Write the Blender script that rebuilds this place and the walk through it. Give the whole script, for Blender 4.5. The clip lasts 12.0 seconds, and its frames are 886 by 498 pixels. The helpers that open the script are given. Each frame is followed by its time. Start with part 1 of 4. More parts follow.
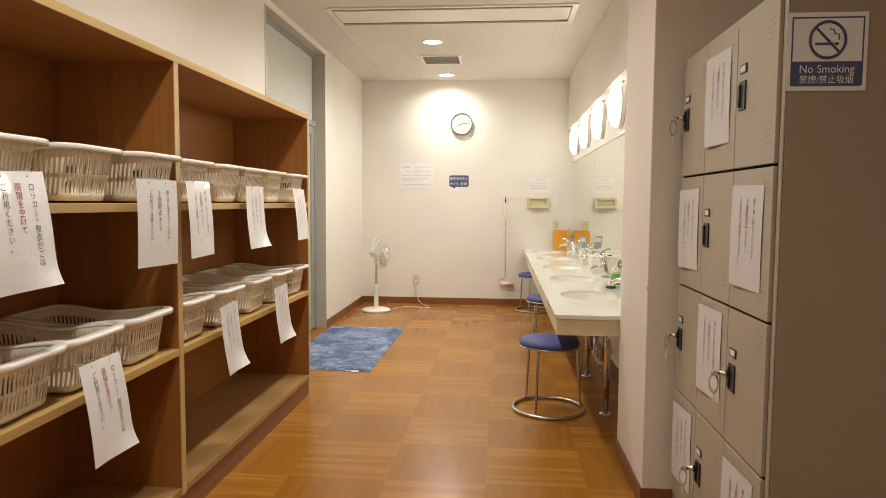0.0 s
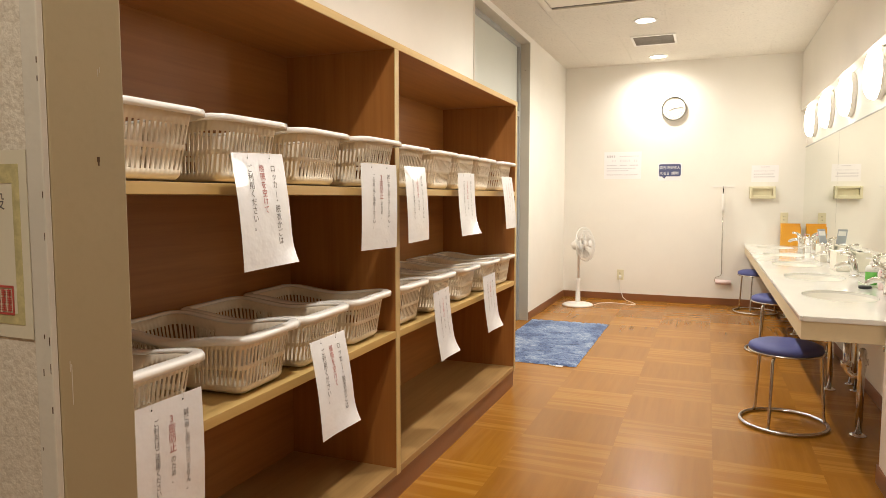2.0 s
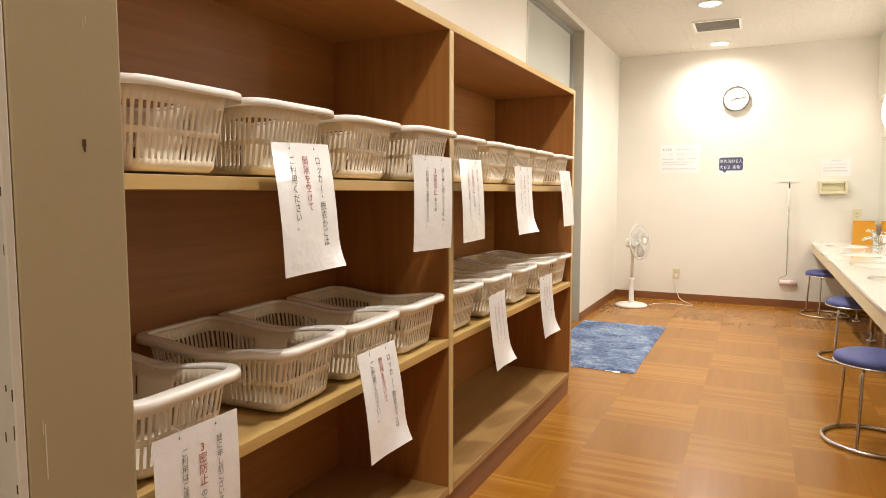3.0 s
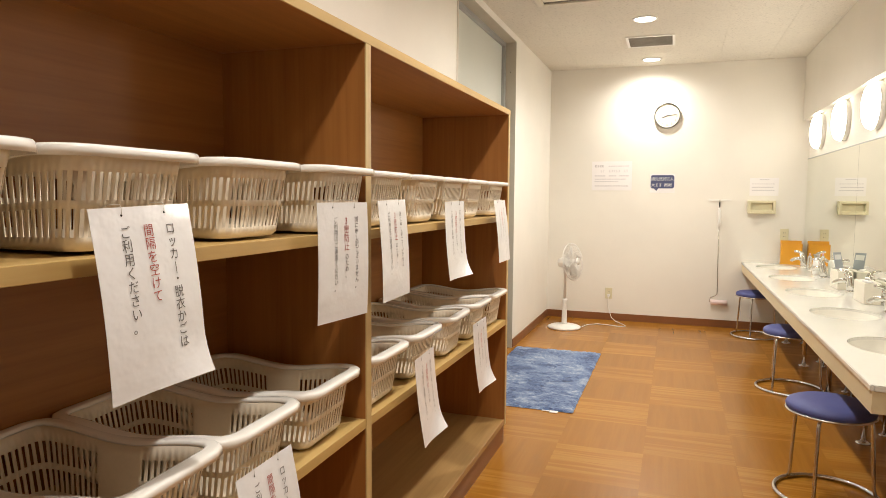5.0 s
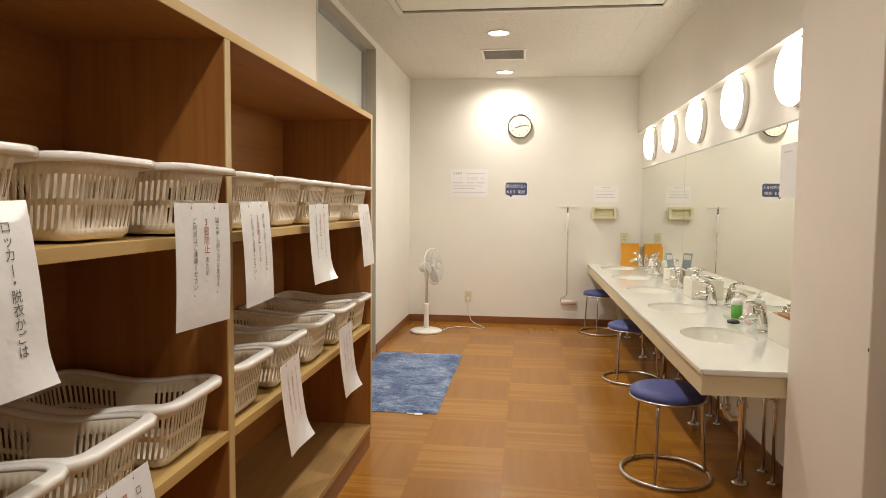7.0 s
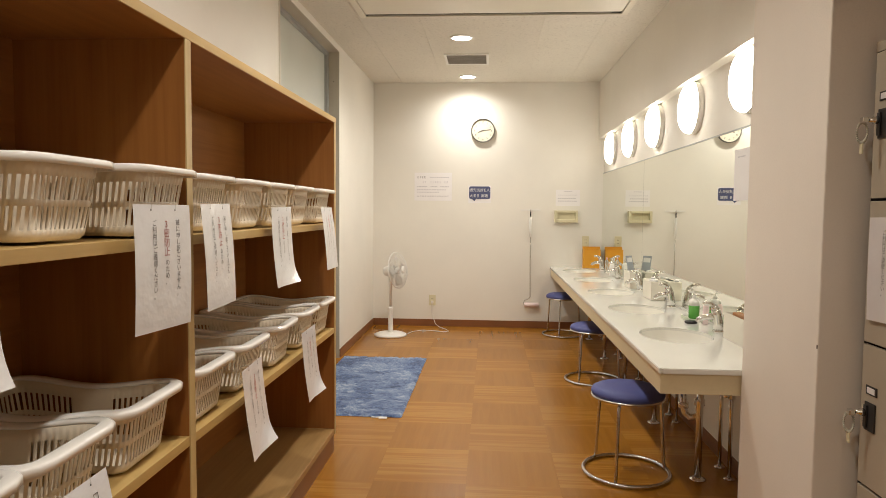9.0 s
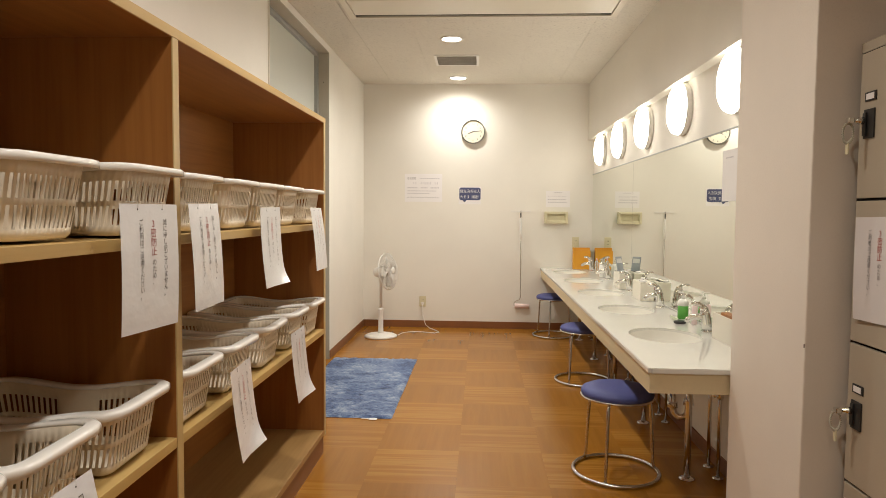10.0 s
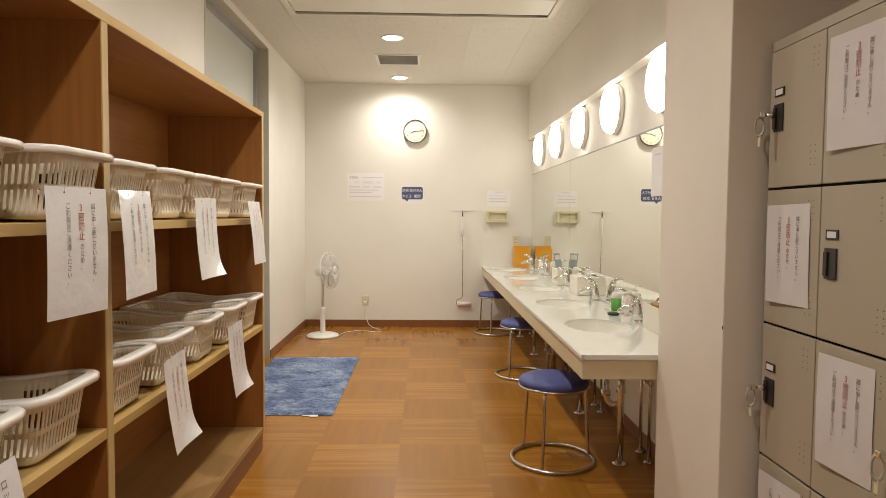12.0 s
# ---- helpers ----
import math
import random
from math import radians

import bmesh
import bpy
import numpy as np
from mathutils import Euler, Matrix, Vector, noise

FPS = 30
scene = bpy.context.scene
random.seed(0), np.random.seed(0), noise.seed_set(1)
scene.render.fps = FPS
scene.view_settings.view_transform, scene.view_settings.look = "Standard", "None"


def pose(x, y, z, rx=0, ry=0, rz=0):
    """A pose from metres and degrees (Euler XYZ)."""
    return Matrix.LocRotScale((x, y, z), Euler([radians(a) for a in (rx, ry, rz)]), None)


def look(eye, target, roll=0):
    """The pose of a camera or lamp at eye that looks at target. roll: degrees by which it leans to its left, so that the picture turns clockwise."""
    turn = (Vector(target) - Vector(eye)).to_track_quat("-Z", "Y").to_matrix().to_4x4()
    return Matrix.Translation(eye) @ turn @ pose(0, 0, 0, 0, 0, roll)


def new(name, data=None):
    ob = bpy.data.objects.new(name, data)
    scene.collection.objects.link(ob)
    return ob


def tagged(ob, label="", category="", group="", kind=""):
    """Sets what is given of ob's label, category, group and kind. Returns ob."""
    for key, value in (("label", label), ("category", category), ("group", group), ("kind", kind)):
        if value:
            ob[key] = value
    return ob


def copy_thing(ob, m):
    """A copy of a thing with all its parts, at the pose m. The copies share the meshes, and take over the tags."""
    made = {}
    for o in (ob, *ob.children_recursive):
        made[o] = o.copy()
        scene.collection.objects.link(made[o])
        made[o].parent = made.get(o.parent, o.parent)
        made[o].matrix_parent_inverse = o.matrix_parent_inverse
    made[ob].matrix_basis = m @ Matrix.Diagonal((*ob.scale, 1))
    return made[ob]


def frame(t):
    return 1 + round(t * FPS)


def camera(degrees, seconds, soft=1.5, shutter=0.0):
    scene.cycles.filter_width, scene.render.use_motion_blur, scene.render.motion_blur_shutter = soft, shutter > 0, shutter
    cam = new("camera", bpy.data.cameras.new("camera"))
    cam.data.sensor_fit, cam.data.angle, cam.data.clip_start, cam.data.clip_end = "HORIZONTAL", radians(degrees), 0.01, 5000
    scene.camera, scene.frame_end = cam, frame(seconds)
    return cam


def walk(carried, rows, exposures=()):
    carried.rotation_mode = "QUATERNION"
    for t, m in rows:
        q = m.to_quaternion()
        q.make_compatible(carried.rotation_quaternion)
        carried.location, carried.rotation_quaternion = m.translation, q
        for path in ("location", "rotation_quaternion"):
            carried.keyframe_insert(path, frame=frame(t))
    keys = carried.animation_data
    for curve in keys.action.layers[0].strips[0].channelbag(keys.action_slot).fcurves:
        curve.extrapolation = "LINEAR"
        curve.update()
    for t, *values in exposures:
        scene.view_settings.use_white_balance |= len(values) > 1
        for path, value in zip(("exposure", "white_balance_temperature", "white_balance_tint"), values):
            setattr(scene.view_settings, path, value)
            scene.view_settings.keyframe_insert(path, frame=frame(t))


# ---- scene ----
cam = camera(67.83, 12.0, 0.75)
PATH = [
    (0, (0.504, -1.070, 1.255), (0.329, 0.917, 1.114), 0.4),
    (0.5, (0.510, -1.062, 1.238), (0.195, 0.908, 1.093), 0.3),
    (1, (0.488, -1.035, 1.236), (0.036, 0.907, 1.085), 0.3),
    (1.5, (0.445, -1.006, 1.229), (-0.157, 0.895, 1.074), 0.2),
    (2, (0.395, -0.962, 1.211), (-0.347, 0.889, 1.054), 0.0),
    (2.5, (0.339, -0.893, 1.192), (-0.497, 0.916, 1.026), 0.0),
    (2.7, (0.304, -0.859, 1.197), (-0.552, 0.941, 1.027), -0.0),
    (4.3, (0.156, -0.405, 1.329), (-0.701, 1.394, 1.151), 0.1),
    (4.5, (0.138, -0.396, 1.342), (-0.681, 1.420, 1.169), 0.3),
    (5, (0.114, -0.382, 1.342), (-0.545, 1.499, 1.184), 0.4),
    (5.5, (0.101, -0.375, 1.335), (-0.401, 1.555, 1.186), 0.5),
    (6, (0.093, -0.379, 1.331), (-0.290, 1.578, 1.188), 0.5),
    (6.5, (0.095, -0.385, 1.326), (-0.209, 1.587, 1.188), 0.6),
    (7, (0.095, -0.394, 1.325), (-0.153, 1.586, 1.193), 0.5),
    (9, (0.098, -0.407, 1.319), (-0.042, 1.584, 1.201), 0.5),
    (9.5, (0.099, -0.405, 1.316), (-0.026, 1.588, 1.200), 0.5),
    (10, (0.102, -0.405, 1.314), (-0.010, 1.589, 1.201), 0.5),
    (10.5, (0.109, -0.410, 1.315), (0.013, 1.585, 1.204), 0.5),
    (11, (0.122, -0.425, 1.303), (0.054, 1.571, 1.195), 0.5),
    (11.5, (0.129, -0.440, 1.282), (0.121, 1.558, 1.178), 0.5),
    (12, (0.130, -0.444, 1.269), (0.185, 1.553, 1.167), 0.5),
]
walk(cam, [(t, look(eye, target, roll)) for t, eye, target, roll in PATH],
     [(0.0, 0.10), (1.0, 0.16), (2.5, 0.52), (4.5, 0.45), (5.5, 0.14), (7.0, -0.05), (9.0, -0.09), (12.0, -0.09)])

# ---- light ----
world = bpy.data.worlds.new("world")
scene.world = world
world.use_nodes = True
world.node_tree.nodes["Background"].inputs[0].default_value = (0.9, 0.8, 0.65, 1)
world.node_tree.nodes["Background"].inputs[1].default_value = 0.006
scene.view_settings.exposure = 0.0
WARM = (1.0, 0.962, 0.89)
# colour of the added fill lamp behind the starting point
ENTRANCE_FILL = (1.0, 0.91, 0.75)
DISC_GLOW = 16.0
LAMP_GLOW = 12.0
# last entry is unseen, added to brighten the left pier and locker end
DOWNLIGHTS = [(-0.15, 6.67), (-0.15, 5.09), (-0.15, 3.51), (-0.15, 1.93), (-0.15, 0.35), (0.15, -1.20)]
WATTS = [78, 155, 112, 92, 86, 88]
BEAMS = [165, 165, 165, 165, 165, 160]
CEIL = 2.733
for (lx, ly), watts, beam in zip(DOWNLIGHTS, WATTS, BEAMS):
    spot = bpy.data.lights.new("downlight_beam", "SPOT")
    spot.energy, spot.color = watts, WARM if ly > 0 else ENTRANCE_FILL
    spot.spot_size, spot.spot_blend, spot.shadow_soft_size = radians(beam), 1.0, 0.05
    ob = new("downlight_beam", spot)
    ob.matrix_world = pose(lx, ly, CEIL - 0.012)


# ---- materials ----
def nodes_of(name):
    m = bpy.data.materials.new(name)
    m.use_nodes = True
    t = m.node_tree
    return m, t, t.nodes["Principled BSDF"]


def put(node, **values):
    for key, v in values.items():
        node.inputs[key.replace("_", " ")].default_value = v
    return node


def noise_of(t, vec, scale, detail=4.0, rough=0.55, distort=0.0):
    n = t.nodes.new("ShaderNodeTexNoise")
    put(n, Scale=scale, Detail=detail, Roughness=rough, Distortion=distort)
    t.links.new(vec, n.inputs["Vector"])
    return n.outputs["Fac"]


def ramp_of(t, fac, stops):
    r = t.nodes.new("ShaderNodeValToRGB")
    el = r.color_ramp.elements
    while len(el) < len(stops):
        el.new(0.5)
    for e, (p, c) in zip(el, stops):
        e.position, e.color = p, (*c, 1)
    t.links.new(fac, r.inputs["Fac"])
    return r.outputs["Color"]


def coords(t, scale=(1, 1, 1), jitter=False):
    tc = t.nodes.new("ShaderNodeTexCoord")
    mp = t.nodes.new("ShaderNodeMapping")
    mp.inputs["Scale"].default_value = scale
    vec = tc.outputs["Object"]
    if jitter:
        info = t.nodes.new("ShaderNodeObjectInfo")
        mul = t.nodes.new("ShaderNodeMath")
        mul.operation = "MULTIPLY"
        mul.inputs[1].default_value = 37.0
        t.links.new(info.outputs["Random"], mul.inputs[0])
        add = t.nodes.new("ShaderNodeVectorMath")
        add.operation = "ADD"
        t.links.new(vec, add.inputs[0])
        t.links.new(mul.outputs[0], add.inputs[1])
        vec = add.outputs[0]
    t.links.new(vec, mp.inputs["Vector"])
    return mp.outputs["Vector"]


def mixed(t, a, b, fac, mode="MIX"):
    m = t.nodes.new("ShaderNodeMix")
    m.data_type, m.blend_type = "RGBA", mode
    for sock, v in ((m.inputs[6], a), (m.inputs[7], b)):
        if isinstance(v, tuple):
            sock.default_value = (*v, 1)
        else:
            t.links.new(v, sock)
    if isinstance(fac, float):
        m.inputs[0].default_value = fac
    else:
        t.links.new(fac, m.inputs[0])
    return m.outputs[2]


def bumped(t, b, height, strength, distance=0.002):
    n = t.nodes.new("ShaderNodeBump")
    n.inputs["Strength"].default_value, n.inputs["Distance"].default_value = strength, distance
    t.links.new(height, n.inputs["Height"])
    t.links.new(n.outputs[0], b.inputs["Normal"])


def paint(name, base, rough=0.5, spread=0.06, coarse=1.5, fine=60.0, bump=0.15, metal=0.0, coat=0.0, dirt=None, depth=0.002):
    """A painted or moulded surface: slow unevenness, fine grain and light wear."""
    m, t, b = nodes_of(name)
    v = coords(t)
    slow, grain = noise_of(t, v, coarse, 5), noise_of(t, v, fine, 3)
    dark = tuple(c * (1 - spread) for c in base)
    light = tuple(min(1, c * (1 + spread * 0.6)) for c in base)
    col = ramp_of(t, slow, [(0.35, dark), (0.65, light)])
    col = mixed(t, col, tuple(c * (1 - spread * 1.2) for c in base), ramp_of(t, grain, [(0.5, (0, 0, 0)), (0.75, (0.6, 0.6, 0.6))]))
    if dirt:
        spots = noise_of(t, v, dirt[0], 6, 0.7)
        col = mixed(t, col, dirt[2], ramp_of(t, spots, [(dirt[1], (0, 0, 0)), (dirt[1] + 0.12, (0.7, 0.7, 0.7))]))
    t.links.new(col, b.inputs["Base Color"])
    put(b, Roughness=rough, Metallic=metal, Coat_Weight=coat)
    r = t.nodes.new("ShaderNodeMapRange")
    put(r, To_Min=max(0.02, rough - 0.08), To_Max=min(1, rough + 0.1))
    t.links.new(slow, r.inputs["Value"])
    t.links.new(r.outputs[0], b.inputs["Roughness"])
    if bump:
        bumped(t, b, grain, bump, depth)
    return m


def wood(name, a, b_, c, along=1, rough=0.4, streak=45.0, coat=0.0):
    """Straight-grained veneer; along: the axis that the grain follows."""
    m, t, b = nodes_of(name)
    s = [streak, streak, streak]
    s[along] = 1.6
    v = coords(t, tuple(s))
    fine = noise_of(t, v, 1.0, 6, 0.6, 0.4)
    s2 = [7.0, 7.0, 7.0]
    s2[along] = 0.6
    broad = noise_of(t, coords(t, tuple(s2)), 1.0, 4, 0.5, 1.0)
    col = mixed(t, ramp_of(t, fine, [(0.3, a), (0.5, b_), (0.75, c)]), ramp_of(t, broad, [(0.3, a), (0.7, c)]), 0.4)
    t.links.new(col, b.inputs["Base Color"])
    put(b, Roughness=rough, Coat_Weight=coat)
    bumped(t, b, fine, 0.12, 0.001)
    return m


def floor_tile_material(name, tone, crest):
    m, t, b = nodes_of(name)
    v = coords(t, (1, 1, 1), True)
    long_ = t.nodes.new("ShaderNodeMapping")
    long_.inputs["Scale"].default_value = (1.1, 24, 1)
    t.links.new(v, long_.inputs["Vector"])
    wavy = noise_of(t, long_.outputs[0], 1.0, 3, 0.5, 0.25)
    thin = t.nodes.new("ShaderNodeMapping")
    thin.inputs["Scale"].default_value = (7.0, 110, 1)
    t.links.new(v, thin.inputs["Vector"])
    fine = noise_of(t, thin.outputs[0], 1.0, 4, 0.6)
    col = ramp_of(t, wavy, [(0.28, (0.305, 0.128, 0.018)), (0.46, (0.328, 0.142, 0.022)), (0.60, crest), (0.72, (0.325, 0.141, 0.022))])
    col = mixed(t, col, ramp_of(t, fine, [(0.35, (0.295, 0.124, 0.018)), (0.65, (0.355, 0.158, 0.026))]), 0.22)
    info = t.nodes.new("ShaderNodeObjectInfo")
    col = mixed(t, col, ramp_of(t, info.outputs["Random"], [(0.0, (0.93 * tone, 0.855 * tone, 0.56 * tone)), (1.0, (1.04 * tone, 0.975 * tone, 0.64 * tone))]), 1.0, "MULTIPLY")
    t.links.new(col, b.inputs["Base Color"])
    put(b, Specular_IOR_Level=0.34)
    scuff = noise_of(t, coords(t, (2, 2, 2), True), 1.0, 6, 0.65)
    r = t.nodes.new("ShaderNodeMapRange")
    put(r, To_Min=0.21, To_Max=0.28)
    t.links.new(scuff, r.inputs["Value"])
    t.links.new(r.outputs[0], b.inputs["Roughness"])
    return m


def glow(name, colour, strength):
    m, t, b = nodes_of(name)
    put(b, Base_Color=(0.9, 0.88, 0.82, 1), Emission_Color=(*colour, 1), Emission_Strength=strength, Roughness=0.4)
    return m


def rug_material():
    m, t, b = nodes_of("blue_shag")
    blot = noise_of(t, coords(t, (3.4, 4.6, 1)), 1.0, 4, 0.65, 0.8)
    tuft = noise_of(t, coords(t, (24, 34, 1)), 1.0, 5, 0.75, 1.2)
    fine = noise_of(t, coords(t), 150.0, 3, 0.6)
    add = t.nodes.new("ShaderNodeMix")
    add.data_type = "FLOAT"
    add.inputs[0].default_value = 0.48
    t.links.new(blot, add.inputs[2])
    t.links.new(tuft, add.inputs[3])
    col = ramp_of(t, add.outputs[0], [(0.38, (0.010, 0.026, 0.085)), (0.455, (0.045, 0.090, 0.22)), (0.52, (0.14, 0.21, 0.37)), (0.61, (0.42, 0.47, 0.56))])
    col = mixed(t, col, (0.015, 0.03, 0.09), ramp_of(t, fine, [(0.48, (0, 0, 0)), (0.7, (0.5, 0.5, 0.5))]))
    t.links.new(col, b.inputs["Base Color"])
    put(b, Roughness=0.95, Sheen_Weight=0.25)
    bumped(t, b, tuft, 0.8, 0.012)
    return m


def wallpaper_material():
    m, t, b = nodes_of("textured_wallpaper")
    v = coords(t)
    blob, slow = noise_of(t, v, 170.0, 3, 0.55), noise_of(t, v, 2.0, 4)
    col = ramp_of(t, blob, [(0.35, (0.63, 0.56, 0.46)), (0.6, (0.78, 0.72, 0.62))])
    col = mixed(t, col, (0.6, 0.53, 0.44), ramp_of(t, slow, [(0.4, (0, 0, 0)), (0.7, (0.35, 0.35, 0.35))]))
    t.links.new(col, b.inputs["Base Color"])
    put(b, Roughness=0.85)
    bumped(t, b, blob, 0.35, 0.003)
    return m


def ceiling_material():
    m, t, b = nodes_of("mineral_ceiling_board")
    v = coords(t)
    pits, slow = noise_of(t, v, 70.0, 5, 0.7), noise_of(t, v, 1.2, 4)
    col = ramp_of(t, pits, [(0.33, (0.42, 0.39, 0.34)), (0.40, (0.70, 0.66, 0.585)), (0.7, (0.80, 0.76, 0.67))])
    col = mixed(t, col, (0.64, 0.60, 0.53), ramp_of(t, slow, [(0.4, (0, 0, 0)), (0.7, (0.35, 0.35, 0.35))]))
    t.links.new(col, b.inputs["Base Color"])
    put(b, Roughness=0.9)
    bumped(t, b, pits, 0.5, 0.003)
    return m


def plain(name, base, rough=0.4, metal=0.0, trans=0.0, ior=1.45, alpha=1.0):
    m, t, b = nodes_of(name)
    put(b, Base_Color=(*base, 1), Roughness=rough, Metallic=metal, Transmission_Weight=trans, IOR=ior, Alpha=alpha)
    return m


def chrome_material():
    m, t, b = nodes_of("chrome")
    n = noise_of(t, coords(t), 25.0, 4)
    r = t.nodes.new("ShaderNodeMapRange")
    put(r, To_Min=0.05, To_Max=0.2)
    t.links.new(n, r.inputs["Value"])
    t.links.new(r.outputs[0], b.inputs["Roughness"])
    put(b, Base_Color=(0.78, 0.77, 0.75, 1), Metallic=1.0)
    return m


WALL = paint("cream_wall_paint", (0.81, 0.774, 0.70), 0.7, 0.05, 0.9, 220.0, 0.25)
PIER = paint("grey_beige_gloss_paint", (0.47, 0.385, 0.235), 0.5, 0.05, 1.6, 90.0, 0.08, dirt=(14.0, 0.72, (0.36, 0.29, 0.18)))
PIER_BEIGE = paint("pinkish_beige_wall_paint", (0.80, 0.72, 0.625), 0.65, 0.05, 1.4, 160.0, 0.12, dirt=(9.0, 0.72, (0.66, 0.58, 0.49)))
STRIP = paint("chipped_white_trim_paint", (0.70, 0.66, 0.58), 0.5, 0.06, 5.0, 90.0, 0.1, dirt=(30.0, 0.68, (0.32, 0.28, 0.22)))
PAPERED = wallpaper_material()
CEILING = ceiling_material()
BASE = paint("brown_vinyl_skirting", (0.23, 0.088, 0.030), 0.4, 0.10, 4.0, 70.0, 0.08)
# sheen of the cross-laid grain is painted in as paler tone and crests
TILE_SHEEN = floor_tile_material("woodgrain_vinyl_painted_sheen", 0.95, (0.43, 0.215, 0.050))
TILE_DULL = floor_tile_material("woodgrain_vinyl_no_sheen", 0.895, (0.355, 0.160, 0.028))
SUBFLOOR = paint("dark_tile_joint", (0.09, 0.045, 0.02), 0.7)
CARCASS = wood("brown_veneer_upright", (0.270, 0.099, 0.020), (0.340, 0.133, 0.028), (0.415, 0.172, 0.040), 2, 0.45)
CARCASS_Y = wood("brown_veneer_panel", (0.270, 0.099, 0.020), (0.340, 0.133, 0.028), (0.415, 0.172, 0.040), 1, 0.45)
BOARD = wood("light_veneer_board", (0.47, 0.285, 0.092), (0.55, 0.355, 0.122), (0.61, 0.42, 0.165), 1, 0.38)
# same light veneer, darkened to paint in the shade under the shelves
BOARD_SHADED = wood("shaded_veneer_bottom_board", (0.30, 0.165, 0.055), (0.37, 0.215, 0.075), (0.43, 0.26, 0.10), 1, 0.42)
EDGE_V = wood("light_edge_band_upright", (0.50, 0.34, 0.14), (0.58, 0.41, 0.18), (0.64, 0.47, 0.22), 2, 0.4)
# one plastic: body tinted for shade and wood bounce, rim whitened for top light
BASKET = paint("moulded_plastic_shaded_body", (0.85, 0.745, 0.59), 0.33, 0.04, 6.0, 90.0, 0.03)
BASKET_LIT = paint("moulded_plastic_lit_rim", (0.93, 0.89, 0.83), 0.22, 0.02, 6.0, 90.0, 0.02, coat=0.3)
SHEET = paint("laminated_paper", (0.87, 0.855, 0.86), 0.20, 0.02, 8.0, 15.0, 0.5, coat=0.6, depth=0.006)
PAPER = paint("white_paper", (0.84, 0.81, 0.80), 0.6, 0.02, 8.0, 120.0, 0.05)
OLD_PAPER = paint("yellowed_paper", (0.72, 0.67, 0.65), 0.6, 0.03, 8.0, 120.0, 0.05)
INK = plain("black_ink", (0.13, 0.112, 0.105), 0.5)
GREY_INK = plain("faded_grey_ink", (0.58, 0.55, 0.57), 0.5)
DARK_PRINT = plain("worn_grey_print", (0.34, 0.31, 0.32), 0.5)
RED_INK = plain("red_ink", (0.40, 0.075, 0.06), 0.5)
BLUE_INK = paint("navy_print", (0.068, 0.080, 0.17), 0.4, 0.06, 8, 90, 0.0)
WHITE_INK = plain("white_print", (0.78, 0.77, 0.75), 0.5)
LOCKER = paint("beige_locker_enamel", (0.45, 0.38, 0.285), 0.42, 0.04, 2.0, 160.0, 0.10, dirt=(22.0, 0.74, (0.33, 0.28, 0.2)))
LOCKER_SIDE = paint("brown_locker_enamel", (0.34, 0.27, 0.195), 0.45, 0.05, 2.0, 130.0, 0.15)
BLACK = paint("black_plastic", (0.025, 0.023, 0.022), 0.35, 0.1, 8, 90, 0.05)
CLOCK_RIM = paint("dark_grey_metal_rim", (0.15, 0.145, 0.13), 0.3, 0.1, 8, 90, 0.03, metal=0.6)
DARK = plain("dark_gap", (0.012, 0.010, 0.008), 0.9)
CHROME = chrome_material()
STEEL = paint("worn_chromed_tube", (0.62, 0.59, 0.55), 0.22, 0.08, 9.0, 60.0, 0.05, metal=1.0)
SEAT = paint("blue_vinyl_cushion", (0.070, 0.082, 0.25), 0.6, 0.08, 6.0, 220.0, 0.25)
COUNTER = paint("white_solid_surface", (0.76, 0.745, 0.69), 0.07, 0.025, 3.0, 60.0, 0.02, coat=0.3)
SKIRT = paint("cream_laminate", (0.65, 0.545, 0.345), 0.4, 0.05, 2.5, 70.0, 0.06)
CERAMIC = paint("cream_ceramic", (0.82, 0.79, 0.71), 0.08, 0.02, 3.0, 60.0, 0.0, coat=0.4)
MIRROR = plain("mirror_silver", (0.86, 0.88, 0.82), 0.015, 1.0)
ALU = paint("grey_anodised_frame", (0.40, 0.41, 0.40), 0.4, 0.06, 3.0, 120.0, 0.05, metal=0.35)
CASING = paint("beige_grey_casing_paint", (0.50, 0.46, 0.38), 0.5, 0.05, 3.0, 110.0, 0.08)
FROST = paint("frosted_pane", (0.68, 0.70, 0.64), 0.42, 0.03, 1.2, 180.0, 0.10)
put(FROST.node_tree.nodes["Principled BSDF"], Transmission_Weight=0.12)
LAMP_FACE = glow("lamp_glass_lit", (1.0, 0.94, 0.82), LAMP_GLOW)
DISC_FACE = glow("downlight_lens_lit", (1.0, 0.95, 0.85), DISC_GLOW)
WHITE_PLASTIC = paint("white_plastic", (0.80, 0.775, 0.73), 0.3, 0.03, 6.0, 80.0, 0.03)
CREAM_PLASTIC = paint("cream_plastic", (0.70, 0.64, 0.43), 0.35, 0.05, 6.0, 80.0, 0.05)
AC_PANEL = paint("ivory_unit_panel", (0.76, 0.71, 0.60), 0.32, 0.03, 2.0, 90.0, 0.02)
MESH_GREY = paint("dusty_grey_grille", (0.30, 0.27, 0.23), 0.6, 0.15, 6.0, 120.0, 0.3)
RUG = rug_material()
CLEAR = plain("clear_plastic", (0.95, 0.97, 0.95), 0.06, 0.0, 0.9, 1.3)
GREEN = plain("green_liquid_soap", (0.16, 0.50, 0.10), 0.12, 0.0, 0.3, 1.35)
ORANGE = plain("orange_acrylic", (1.0, 0.50, 0.06), 0.2, 0.0, 0.3, 1.4)
PALE_GREEN = plain("pale_green_plastic", (0.60, 0.66, 0.48), 0.3, 0.0, 0.2)
PINK = plain("pink_plastic", (0.72, 0.42, 0.42), 0.35)
